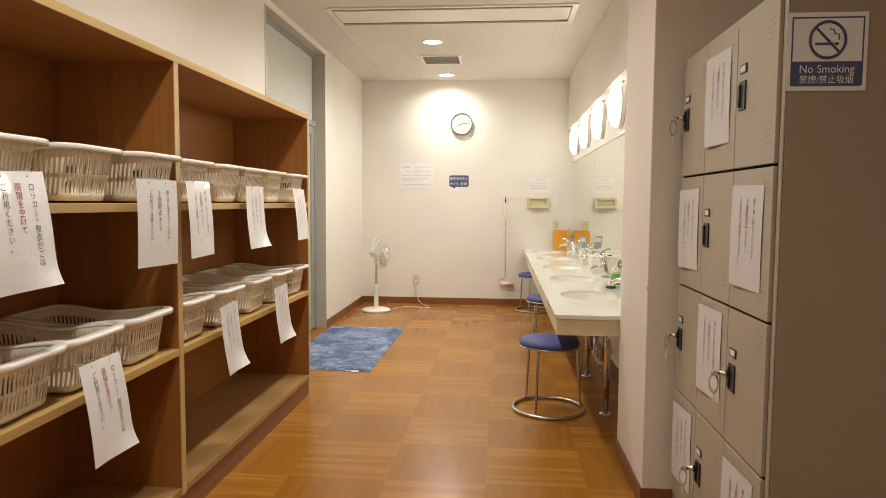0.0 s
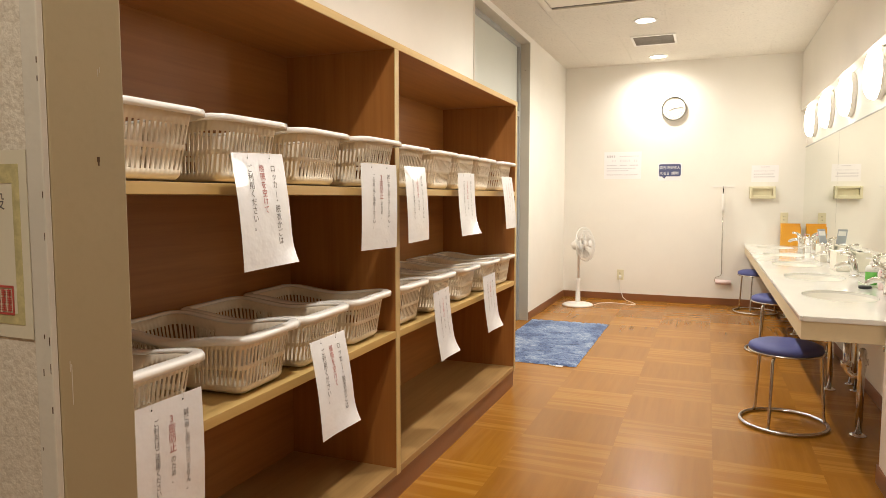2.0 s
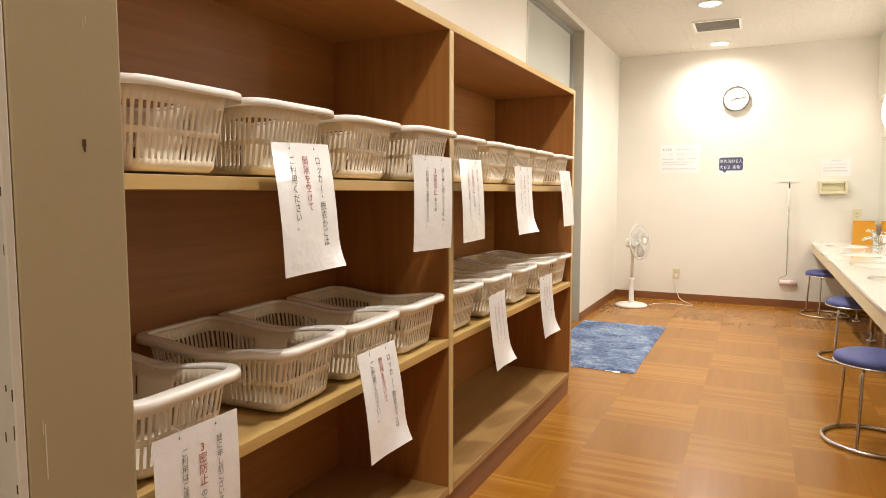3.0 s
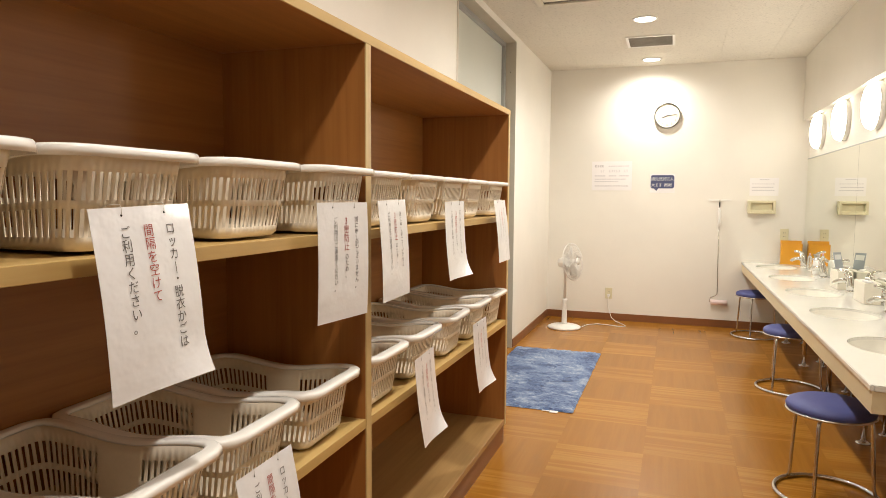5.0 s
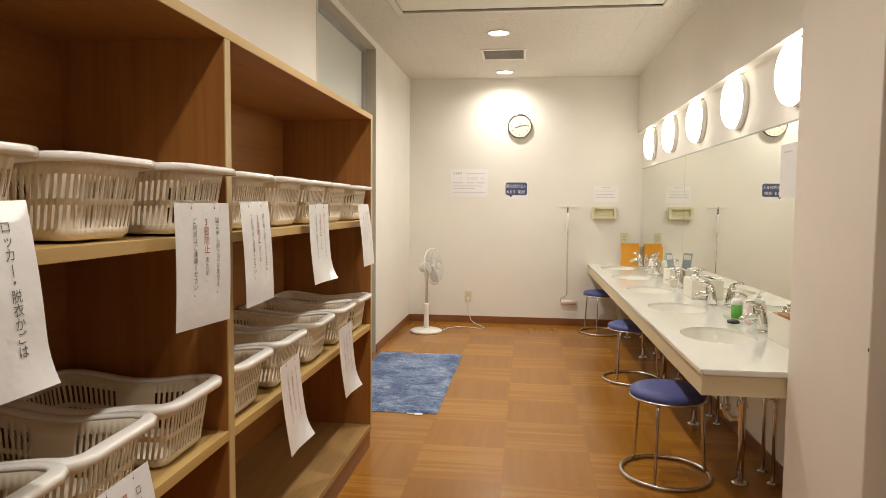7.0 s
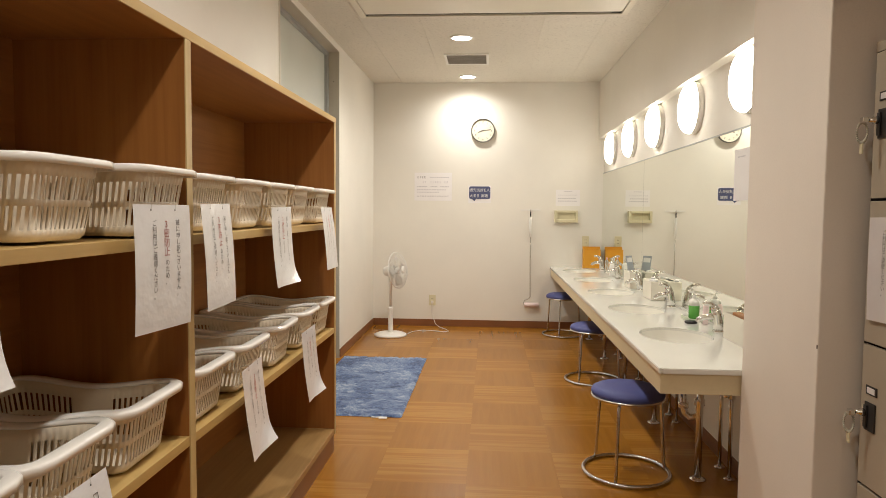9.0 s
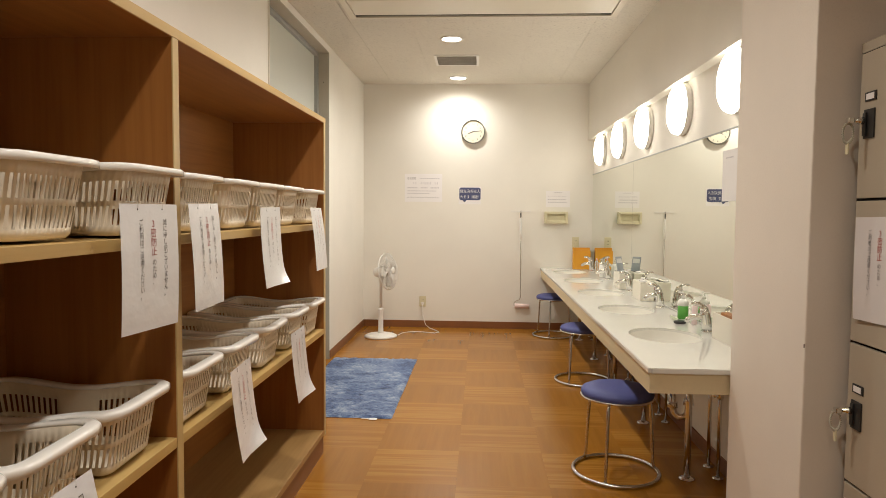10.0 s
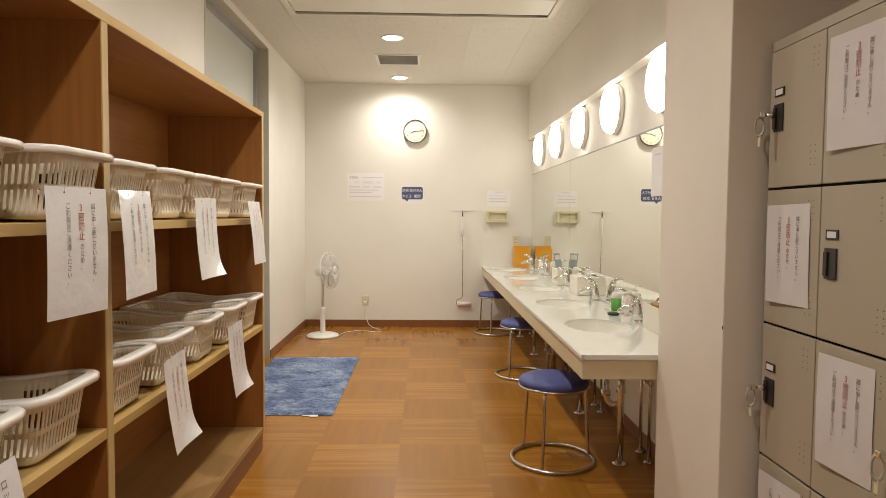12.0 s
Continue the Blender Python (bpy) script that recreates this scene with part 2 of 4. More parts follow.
PALE_PINK = plain("pale_pink_plastic", (0.78, 0.62, 0.60), 0.4)
SLATE = plain("slate_blue_card", (0.36, 0.39, 0.42), 0.3)
GOLD = paint("pale_gold_print", (0.60, 0.53, 0.27), 0.5, 0.22, 60.0, 220.0, 0.0)
SEAL = plain("vermilion_seal", (0.50, 0.09, 0.07), 0.5)
CREAM_PAPER = paint("cream_certificate_paper", (0.74, 0.69, 0.55), 0.35, 0.03, 5.0, 90.0, 0.02)


# ---- shaping helpers ----
def box(bm, x0, x1, y0, y1, z0, z1, bevel=0.0, m=None):
    r = bmesh.ops.create_cube(bm, size=1.0)
    vs = r["verts"]
    bmesh.ops.transform(bm, verts=vs, matrix=Matrix.Translation(((x0 + x1) / 2, (y0 + y1) / 2, (z0 + z1) / 2)) @ Matrix.Diagonal((x1 - x0, y1 - y0, z1 - z0, 1)))
    if bevel:
        es = list({e for v in vs for e in v.link_edges})
        out = bmesh.ops.bevel(bm, geom=es, offset=bevel, segments=2, affect="EDGES", profile=0.5)
        vs = list({v for f in out["faces"] for v in f.verts} | {v for v in vs if v.is_valid})
    if m is not None:
        bmesh.ops.transform(bm, verts=vs, matrix=m)
    return vs


def lathe(bm, profile, n=24, m=None, caps=True):
    """Turn a profile of (radius, z) about z."""
    rings = []
    for r, z in profile:
        rings.append([bm.verts.new((r * math.cos(2 * math.pi * k / n), r * math.sin(2 * math.pi * k / n), z)) for k in range(n)])
    for a, b in zip(rings, rings[1:]):
        for k in range(n):
            f = bm.faces.new((a[k], a[(k + 1) % n], b[(k + 1) % n], b[k]))
            f.smooth = True
    if caps:
        bm.faces.new(list(reversed(rings[0])))
        bm.faces.new(rings[-1])
    vs = [v for ring in rings for v in ring]
    if m is not None:
        bmesh.ops.transform(bm, verts=vs, matrix=m)
    return vs


def tube(bm, pts, r, n=8, closed=False, m=None):
    """A round bar along points; r may be one radius or one for each point."""
    pts = [Vector(p) for p in pts]
    rs = r if isinstance(r, (list, tuple)) else [r] * len(pts)
    up, rings, k = None, [], len(pts)
    for i, p in enumerate(pts):
        a = pts[(i - 1) % k] if (closed or i) else p
        b = pts[(i + 1) % k] if (closed or i < k - 1) else p
        d = (b - a).normalized()
        if up is None:
            up = d.orthogonal().normalized()
        up = (up - d * up.dot(d)).normalized()
        side = d.cross(up)
        rings.append([bm.verts.new(p + rs[i] * (math.cos(2 * math.pi * j / n) * up + math.sin(2 * math.pi * j / n) * side)) for j in range(n)])
    pairs = list(zip(rings, rings[1:])) + ([(rings[-1], rings[0])] if closed else [])
    for a, b in pairs:
        off = 0
        if closed and a is rings[-1]:
            off = min(range(n), key=lambda o: (b[o].co - a[0].co).length)
        for j in range(n):
            f = bm.faces.new((a[j], a[(j + 1) % n], b[(j + 1 + off) % n], b[(j + off) % n]))
            f.smooth = True
    if not closed:
        bm.faces.new(list(reversed(rings[0])))
        bm.faces.new(rings[-1])
    vs = [v for ring in rings for v in ring]
    if m is not None:
        bmesh.ops.transform(bm, verts=vs, matrix=m)
    return vs


def mesh_of(name, bm, material):
    bmesh.ops.recalc_face_normals(bm, faces=bm.faces)
    me = bpy.data.meshes.new(name)
    bm.to_mesh(me)
    bm.free()
    me.materials.append(material)
    return me


def part(name, bm, material, parent=None, label=""):
    ob = new(name, mesh_of(name, bm, material) if isinstance(bm, bmesh.types.BMesh) else bm)
    if parent is not None:
        ob.parent = parent
    return tagged(ob, label)


def thing(name, label, category, group="", m=None):
    ob = new(name)
    ob.empty_display_size = 0.1
    if m is not None:
        ob.matrix_basis = m
    return tagged(ob, label, category, group)


def structure(name, bm, material, label, category):
    return tagged(part(name, bm, material), label, category, "", "structure")


def boxes(*rows, bevel=0.0):
    bm = bmesh.new()
    for row in rows:
        box(bm, *row, bevel=bevel)
    return bm


def text_mesh(body, size, material, spacing=1.0):
    """Lettering in the built-in font, in the xy plane, centred at the top."""
    cu = bpy.data.curves.new("lettering", "FONT")
    cu.body, cu.size, cu.align_x, cu.align_y, cu.space_line = body, size, "CENTER", "TOP", spacing
    cu.resolution_u = 3
    ob = bpy.data.objects.new("lettering", cu)
    scene.collection.objects.link(ob)
    me = bpy.data.meshes.new_from_object(ob.evaluated_get(bpy.context.evaluated_depsgraph_get()))
    bpy.data.objects.remove(ob)
    me.materials.clear()
    me.materials.append(material)
    return me


def upright(words):
    return "\n".join("|" if c == "-" else c for c in words)


def bars(parent, rows, material, z=0.0021):
    """Unreadable print as runs of small bars: x, y, width, height, pieces."""
    for x, y, w, h, k in rows:
        bm = bmesh.new()
        step = w / k
        for i in range(k):
            a, b = x + step * i, x + step * (i + 0.76)
            if h < 0.012:
                box(bm, a, b, y - h / 2, y + h / 2, z, z + 0.0004)
            else:
                for q in (-0.42, 0.0, 0.42):
                    box(bm, a + (0.1 * step if (i + q) % 2 else 0), b, y + h * q - h * 0.065, y + h * q + h * 0.065, z, z + 0.0004)
                c = a + (b - a) * (0.2 + 0.23 * (i * 2 % 3))
                box(bm, c, c + h * 0.12, y - h * 0.5, y + h * 0.5, z + 0.0001, z + 0.0005)
        part("print_line", bm, material, parent)


# ---- the room ----
XL, XR, XM, YF, YB = -1.22, 1.284, 1.35, 7.013, -2.6
SH0, SH1 = -0.128, 3.069
DOOR0, DOOR1, DOORTOP = 3.66, 5.31, 2.68

structure("wall_far", boxes((-1.42, 1.6, YF, YF + 0.15, -0.02, CEIL)), WALL, "cream painted plaster end wall", "wall")
structure("wall_left", boxes((XL - 0.2, XL, SH0, DOOR0, -0.02, CEIL), (XL - 0.2, XL, DOOR0, DOOR1, DOORTOP, CEIL), (XL - 0.2, XL, DOOR1, YF, -0.02, CEIL)), WALL, "cream painted wall with a doorway", "wall")
structure("wall_right", boxes((XM, XM + 0.2, 2.244, YF, -0.02, 2.115), (XR, XM + 0.2, 2.244, YF, 2.115, CEIL)), WALL, "cream painted wall stepping out above the lamps", "wall")
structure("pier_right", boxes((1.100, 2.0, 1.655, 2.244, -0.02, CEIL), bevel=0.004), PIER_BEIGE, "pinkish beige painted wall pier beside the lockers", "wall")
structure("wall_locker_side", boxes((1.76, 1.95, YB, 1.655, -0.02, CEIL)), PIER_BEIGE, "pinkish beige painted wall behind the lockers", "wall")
structure("wall_back", boxes((-2.6, 1.95, YB - 0.15, YB, -0.02, CEIL)), PAPERED, "papered wall at the entrance end", "wall")
structure("wall_entrance_side", boxes((-2.75, -2.6, YB, -0.468, -0.02, CEIL)), PAPERED, "papered wall of the entrance area", "wall")
structure("pier_left", boxes((-0.2475, -0.2415, -0.4735, -0.376, -0.02, CEIL), bevel=0.0025), PIER, "grey-beige painted partition end with chips and scuffs", "wall")
structure("wall_papered", boxes((-2.6, -0.2665, -0.48, -0.468, -0.02, CEIL)), PAPERED, "rough beige textured wallpapered wall", "wall")
structure("wall_core", boxes((-2.75, -0.2478, -0.4678, -0.376, -0.02, CEIL), (-2.75, -1.42, -0.376, SH0, -0.02, CEIL)), WALL, "plain partition wall beside the shelving", "wall")
structure("corner_trim", boxes((-0.266, -0.2412, -0.4815, -0.474, 0.0, CEIL), bevel=0.0015), STRIP, "chipped white corner trim", "trim")

pier = bpy.data.objects["pier_left"]
part("paint_chip", boxes((-0.2416, -0.2412, -0.4158, -0.4124, 1.250, 1.256), (-0.2416, -0.2412, -0.4148, -0.4130, 1.246, 1.250)), SUBFLOOR, pier, "small dark chip in the paint")
part("scuff", boxes((-0.2416, -0.2412, -0.4592, -0.4584, 0.985, 1.030), (-0.2416, -0.2412, -0.4610, -0.4604, 1.022, 1.034), (-0.2416, -0.2412, -0.4108, -0.4103, 1.345, 1.353), (-0.2416, -0.2412, -0.4083, -0.4079, 1.350, 1.356)), STRIP, pier, "thin pale scuffs")
edge = bpy.data.objects["corner_trim"]
random.seed(11)
for k in range(16):
    z, w, h = random.uniform(0.75, 1.35), random.uniform(0.0003, 0.0008), random.uniform(0.002, 0.008)
    x = random.uniform(-0.262, -0.245) if k % 3 == 0 else -0.2435
    part("paint_chip", boxes((x - w, x + w, -0.4818, -0.4812, z, z + h)), SUBFLOOR, edge, "dark chip in the white paint")
part("paint_chip", boxes((1.0994, 1.1006, 1.657, 1.662, 0.906, 0.918)), SUBFLOOR, bpy.data.objects["pier_right"], "small brown chip at the corner")

# the ceiling boards and their joints, in one mesh
bm = bmesh.new()
gx0 = -0.435 - 0.4575 * 6
for i in range(12):
    for j in range(12):
        x0, y0 = gx0 + 0.4575 * i, 5.02 - 0.915 * 9 + 0.915 * j + (0.0 if i % 2 else 0.4575)
        x1, y1 = min(x0 + 0.4575, 1.95), min(y0 + 0.915, YF + 0.1)
        x0, y0 = max(x0, -2.75), max(y0, YB - 0.1)
        if x1 - x0 > 0.02 and y1 - y0 > 0.02:
            box(bm, x0 + 0.0012, x1 - 0.0012, y0 + 0.0006, y1 - 0.0006, CEIL, CEIL + 0.012)
box(bm, -2.75, 1.95, YB - 0.15, YF + 0.15, CEIL + 0.0025, CEIL + 0.08)
structure("ceiling", bm, CEILING, "pitted off-white mineral board ceiling", "ceiling")

# skirting
def skirting(name, *rows):
    structure(name, boxes(*rows, bevel=0.0015), BASE, "reddish brown vinyl skirting", "baseboard")

skirting("baseboard_far", (XL, XM, YF - 0.008, YF, 0.0, 0.078))
skirting("baseboard_left", (XL, XL + 0.008, DOOR1 + 0.004, YF - 0.008, 0.0, 0.078))
skirting("baseboard_right", (XM - 0.008, XM, 2.25, YF - 0.008, 0.0, 0.078))
skirting("baseboard_pier", (1.092, 1.100, 1.647, 2.252, 0.0, 0.078), (1.100, 1.222, 1.647, 1.655, 0.0, 0.078))

# doorway to the bath: casing, frame, transom and a sliding door
door = tagged(new("door_1"), "grey metal-framed frosted glass sliding door with transom", "door", "", "structure")
d0 = XL - 0.09
part("casing", boxes((d0, XL + 0.001, DOOR1 - 0.006, DOOR1, 0.0, DOORTOP), (d0, XL + 0.001, DOOR0, DOOR1 - 0.006, DOORTOP - 0.006, DOORTOP)), CASING, door, "beige painted reveal")
part("front_stop", boxes((XL - 0.02, XL + 0.006, DOOR0, DOOR0 + 0.02, 0.0, DOORTOP - 0.006)), STRIP, door, "thin white edge strip")
part("frame", boxes((d0 - 0.06, d0, DOOR1 - 0.05, DOOR1 - 0.006, 0.0, DOORTOP - 0.006), (d0 - 0.06, d0, DOOR0, DOOR0 + 0.045, 0.0, DOORTOP - 0.006), (d0 - 0.06, d0, DOOR0 + 0.045, DOOR1 - 0.05, DOORTOP - 0.04, DOORTOP - 0.006), (d0 - 0.06, d0, DOOR0 + 0.045, DOOR1 - 0.05, 1.98, 2.03), bevel=0.002), ALU, door)
part("transom_pane", boxes((d0 - 0.034, d0 - 0.028, DOOR0 + 0.045, DOOR1 - 0.05, 2.03, DOORTOP - 0.04)), FROST, door, "frosted glass transom pane")
part("door_leaf", boxes((d0 - 0.05, d0 - 0.012, DOOR1 - 0.14, DOOR1 - 0.05, 0.01, 1.98), (d0 - 0.05, d0 - 0.012, DOOR0 + 0.045, DOOR0 + 0.13, 0.01, 1.98), (d0 - 0.05, d0 - 0.012, DOOR0 + 0.13, DOOR1 - 0.14, 0.01, 0.16), (d0 - 0.05, d0 - 0.012, DOOR0 + 0.13, DOOR1 - 0.14, 1.90, 1.98), bevel=0.002), ALU, door)
part("door_pane", boxes((d0 - 0.034, d0 - 0.028, DOOR0 + 0.13, DOOR1 - 0.14, 0.16, 1.90)), FROST, door, "frosted glass door pane")
part("screw", boxes((XL - 0.05, XL - 0.044, DOOR1 - 0.009, DOOR1 - 0.006, 2.42, 2.426)), DARK, door)
structure("wall_bath", boxes((-2.6, -2.5, DOOR0 - 0.5, DOOR1 + 0.5, -0.02, CEIL), (-2.5, XL - 0.2, DOOR0 - 0.5, DOOR0 - 0.4, -0.02, CEIL), (-2.5, XL - 0.2, DOOR1 + 0.4, DOOR1 + 0.5, -0.02, CEIL), (-2.5, XL - 0.2, DOOR0 - 0.4, DOOR1 + 0.4, CEIL - 0.005, CEIL + 0.1)), WALL, "plain wall beyond the frosted door", "wall")


# ---- shelving for the clothes baskets ----
shelf = thing("shelf_unit", "two-bay brown veneer shelving with light board edges", "shelf")
XF = -0.722
part("back_panel", boxes((XL, XL + 0.012, SH0, SH1, 0.03, 1.798)), CARCASS_Y, shelf)
for ya, yb in ((SH0, SH0 + 0.018), (1.334, 1.368), (SH1 - 0.030, SH1)):
    up = part("upright", boxes((XL + 0.012, XF - 0.004, ya, yb, 0.105, 1.773)), CARCASS, shelf)
    part("edge_band", boxes((XF - 0.004, XF, ya, yb, 0.105, 1.773), bevel=0.0008), EDGE_V, up, "light veneer edge band")
part("top_board", boxes((XL + 0.012, XF - 0.004, SH0, SH1, 1.773, 1.799)), CARCASS_Y, shelf)
part("top_edge", boxes((XF - 0.004, XF + 0.001, SH0, SH1, 1.773, 1.800), bevel=0.001), BOARD, shelf, "light veneer edge band")
def sag(y):
    """The lower board of the first bay has sunk towards its near end."""
    return 0.002 - 0.016 * (1.334 - y) if y < 1.334 else 0.0


for ya, yb in ((SH0 + 0.018, 1.334), (1.368, SH1 - 0.030)):
    for z in (1.245, 0.685, 0.135):
        bm = boxes((XL + 0.012, XF - 0.002, ya, yb, z - 0.028, z), bevel=0.0012)
        if z == 0.685:
            for v in bm.verts:
                v.co.z += sag(v.co.y) if ya < 1.0 else 0.0
        part("board", bm, BOARD if z > 0.2 else BOARD_SHADED, shelf, "light wooden shelf board" if z > 0.2 else "wooden bottom board, colour darkened for its shade")
part("kick_plate", boxes((XL + 0.02, XF - 0.012, SH0, SH1 - 0.004, 0.0, 0.105)), BASE, shelf, "reddish brown plinth")


# ---- baskets ----
def outline(k, n, lx, ly, r):
    """A point of a rounded rectangle's outline, evenly spaced round it."""
    sx, sy = lx - 2 * r, ly - 2 * r
    arc = math.pi * r / 2
    s = (k / n) * (2 * sx + 2 * sy + 4 * arc)
    for (cx, cy, a0, length, dx, dy) in ((lx / 2 - r, ly / 2 - r, 90, sx, -1, 0), (-lx / 2 + r, ly / 2 - r, 180, sy, 0, -1), (-lx / 2 + r, -ly / 2 + r, 270, sx, 1, 0), (lx / 2 - r, -ly / 2 + r, 0, sy, 0, 1)):
        a1 = a0 - 90
        if s <= arc:
            a = radians(a1) + s / r
            return cx + r * math.cos(a), cy + r * math.sin(a)
        s -= arc
        if s <= length:
            return cx + r * math.cos(radians(a0)) + dx * s, cy + r * math.sin(radians(a0)) + dy * s
        s -= length
    return lx / 2, ly / 2 - r


def basket_meshes():
    n, L, W, H = 168, 0.442, 0.248, 0.168
    top = [outline(k, n, L, W, 0.028) for k in range(n)]
    low = [outline(k, n, L - 0.042, W - 0.048, 0.027) for k in range(n)]

    def rim_z(x):
        u = min(1.0, abs(x) / (L * 0.47))
        return H - 0.019 * (0.5 + 0.5 * math.cos(math.pi * u))

    levels = (0.0, 0.06, 0.14, 0.42, 0.50, 0.78, 1.0)
    bm = bmesh.new()
    rows = []
    for f in levels:
        ring = []
        for k in range(n):
            (xa, ya), (xb, yb) = low[k], top[k]
            e = 0.0 if f > 0 else 0.012
            x, y = xa + (xb - xa) * f, ya + (yb - ya) * f
            ring.append(bm.verts.new((x * (1 - e * 3), y * (1 - e * 4), 0.006 + (rim_z(xb) - 0.006) * f)))
        rows.append(ring)
    for i, (a, b) in enumerate(zip(rows, rows[1:])):
        for k in range(n):
            x, y = top[k]
            slot = i in (2, 4) and k % 2 == 0 and not (abs(y) > W * 0.45 and abs(x) < 0.062)
            if slot:
                continue
            f = bm.faces.new((a[k], a[(k + 1) % n], b[(k + 1) % n], b[k]))
            f.smooth = True
    bm.faces.new(list(reversed(rows[0])))
    bmesh.ops.recalc_face_normals(bm, faces=bm.faces)
    bmesh.ops.solidify(bm, geom=bm.faces[:], thickness=0.0022)
    body = mesh_of("basket_body", bm, BASKET)
    bm = bmesh.new()
    prof = ((-0.003, -0.004), (-0.0025, 0.001), (0.0, 0.0045), (0.004, 0.0055), (0.022, 0.0045), (0.0275, 0.003), (0.0302, 0.0), (0.031, -0.004), (0.031, -0.0145), (0.029, -0.0145), (0.0285, -0.003), (0.004, 0.001))
    rings = []
    for k in range(0, n, 2):
        x, y = top[k]
        (xa, ya), (xb, yb) = top[(k - 1) % n], top[(k + 1) % n]
        t = Vector((xb - xa, yb - ya, 0)).normalized()
        out = Vector((t.y, -t.x, 0))
        if out.dot(Vector((x, y, 0))) < 0:
            out = -out
        z = rim_z(x)
        rings.append([bm.verts.new(Vector((x, y, z)) + out * o + Vector((0, 0, h))) for o, h in prof])
    for a, b in zip(rings, rings[1:] + rings[:1]):
        for j in range(len(prof)):
            f = bm.faces.new((a[j], a[(j + 1) % len(prof)], b[(j + 1) % len(prof)], b[j]))
            f.smooth = True
    rim = mesh_of("basket_rim", bm, BASKET_LIT)
    return body, rim


BODY, RIM = basket_meshes()
random.seed(4)
basket = None
UPPER = ((0.163, -0.955, 0), (0.495, -0.955, -2), (0.843, -0.955, 1), (1.168, -0.920, -1), (1.530, -0.955, 0), (1.872, -0.955, 1), (2.178, -0.955, -1), (2.478, -0.955, 1), (2.876, -0.955, 0))
LOWER = ((0.143, -0.955, 0), (0.541, -0.955, 2), (0.830, -0.955, 1), (1.148, -0.955, 1), (1.512, -0.955, 1), (1.847, -0.955, 1), (2.211, -0.955, 2), (2.566, -0.955, 1), (2.884, -0.955, 0))
for z, row in ((1.2455, UPPER), (0.6855, LOWER)):
    for y, x, turn in row:
        m = pose(x, y, z + (sag(y) if z < 1.0 else 0.0), 0.9 if z < 1.0 and y < 1.3 else 0.0, 0, turn)
        if basket is None:
            basket = thing("laundry_basket", "off-white slotted plastic clothes basket on a shelf board", "basket", "clothes baskets on the shelves", m)
            part("body", BODY, None, basket)
            part("rim", RIM, None, basket, "thick rolled rim, coloured whiter as if catching the light")
        else:
            copy_thing(basket, m)


# ---- laminated notices ----
def bend(me, amount, curl):
    """Give a hanging sheet its slow bow and lifted corner."""
    for v in me.vertices:
        u, w = -v.co.y / 0.297, v.co.x / 0.105
        v.co.z += amount * math.sin(math.pi * u) + curl * max(0.0, u - 0.72) ** 2 * 8 * max(0.0, w + 0.3)
    return me


def sheet_mesh(material, amount=0.0, curl=0.0, w=0.21, h=0.297, nx=8, ny=14):
    bm = bmesh.new()
    for z in (0.0, -0.0006):
        grid = [[bm.verts.new((-w / 2 + w * i / nx, -h * j / ny, z)) for i in range(nx + 1)] for j in range(ny + 1)]
        for j in range(ny):
            for i in range(nx):
                q = (grid[j][i], grid[j + 1][i], grid[j + 1][i + 1], grid[j][i + 1])
                f = bm.faces.new(q if z == 0.0 else q[::-1])
                f.smooth = True
    me = bpy.data.meshes.new("sheet")
    bm.to_mesh(me)
    bm.free()
    me.materials.append(material)
    return bend(me, amount, curl)


def column(words, x, y, size, material, amount, curl, lead=0.98):
    me = text_mesh(upright(words), size, material, lead)
    me.transform(Matrix.Translation((x, y, 0.0012)))
    return bend(me, amount, curl)


def notice(kind, amount, curl, sheet_material, ties, label, group):
    tag = thing("paper_notice" if not ties else "hanging_notice", label, "notice", group)
    part("sheet", sheet_mesh(sheet_material, amount, curl), None, tag)
    if kind == "closed":
        cols = (("誠に申し訳ございません。", 0.052, -0.036, 0.0160, INK), ("3密防止", 0.008, -0.036, 0.0225, RED_INK), ("のため、", 0.008, -0.130, 0.0160, INK), ("ご利用はご遠慮ください。", -0.036, -0.036, 0.0160, INK))
    else:
        cols = (("ロッカ-・脱衣かごは", 0.052, -0.030, 0.0218, INK), ("間隔を空けて", 0.004, -0.030, 0.0218, RED_INK), ("ご利用ください。", -0.044, -0.030, 0.0218, INK))
    for words, x, y, size, ink in cols:
        part("lettering", column(words, x, y, size, ink, amount, curl), None, tag)
    if ties:
        for x in (-0.045, 0.045):
            bm = bmesh.new()
            tube(bm, [(x, -0.012, 0.0016), (x, -0.002, 0.0030), (x, 0.004, 0.0), (x, 0.005, -0.012), (x, 0.005, -0.028)], 0.0005, 5)
            part("tie", bm, WHITE_PLASTIC, tag, "thin nylon tie")
            bm = bmesh.new()
            lathe(bm, [(0.0020, 0.0012), (0.0016, 0.0018), (0.0005, 0.0020)], 10, Matrix.Translation((x, -0.0125, 0.0)))
            part("eyelet", bm, DARK, tag, "dark punched eyelet")
    return tag


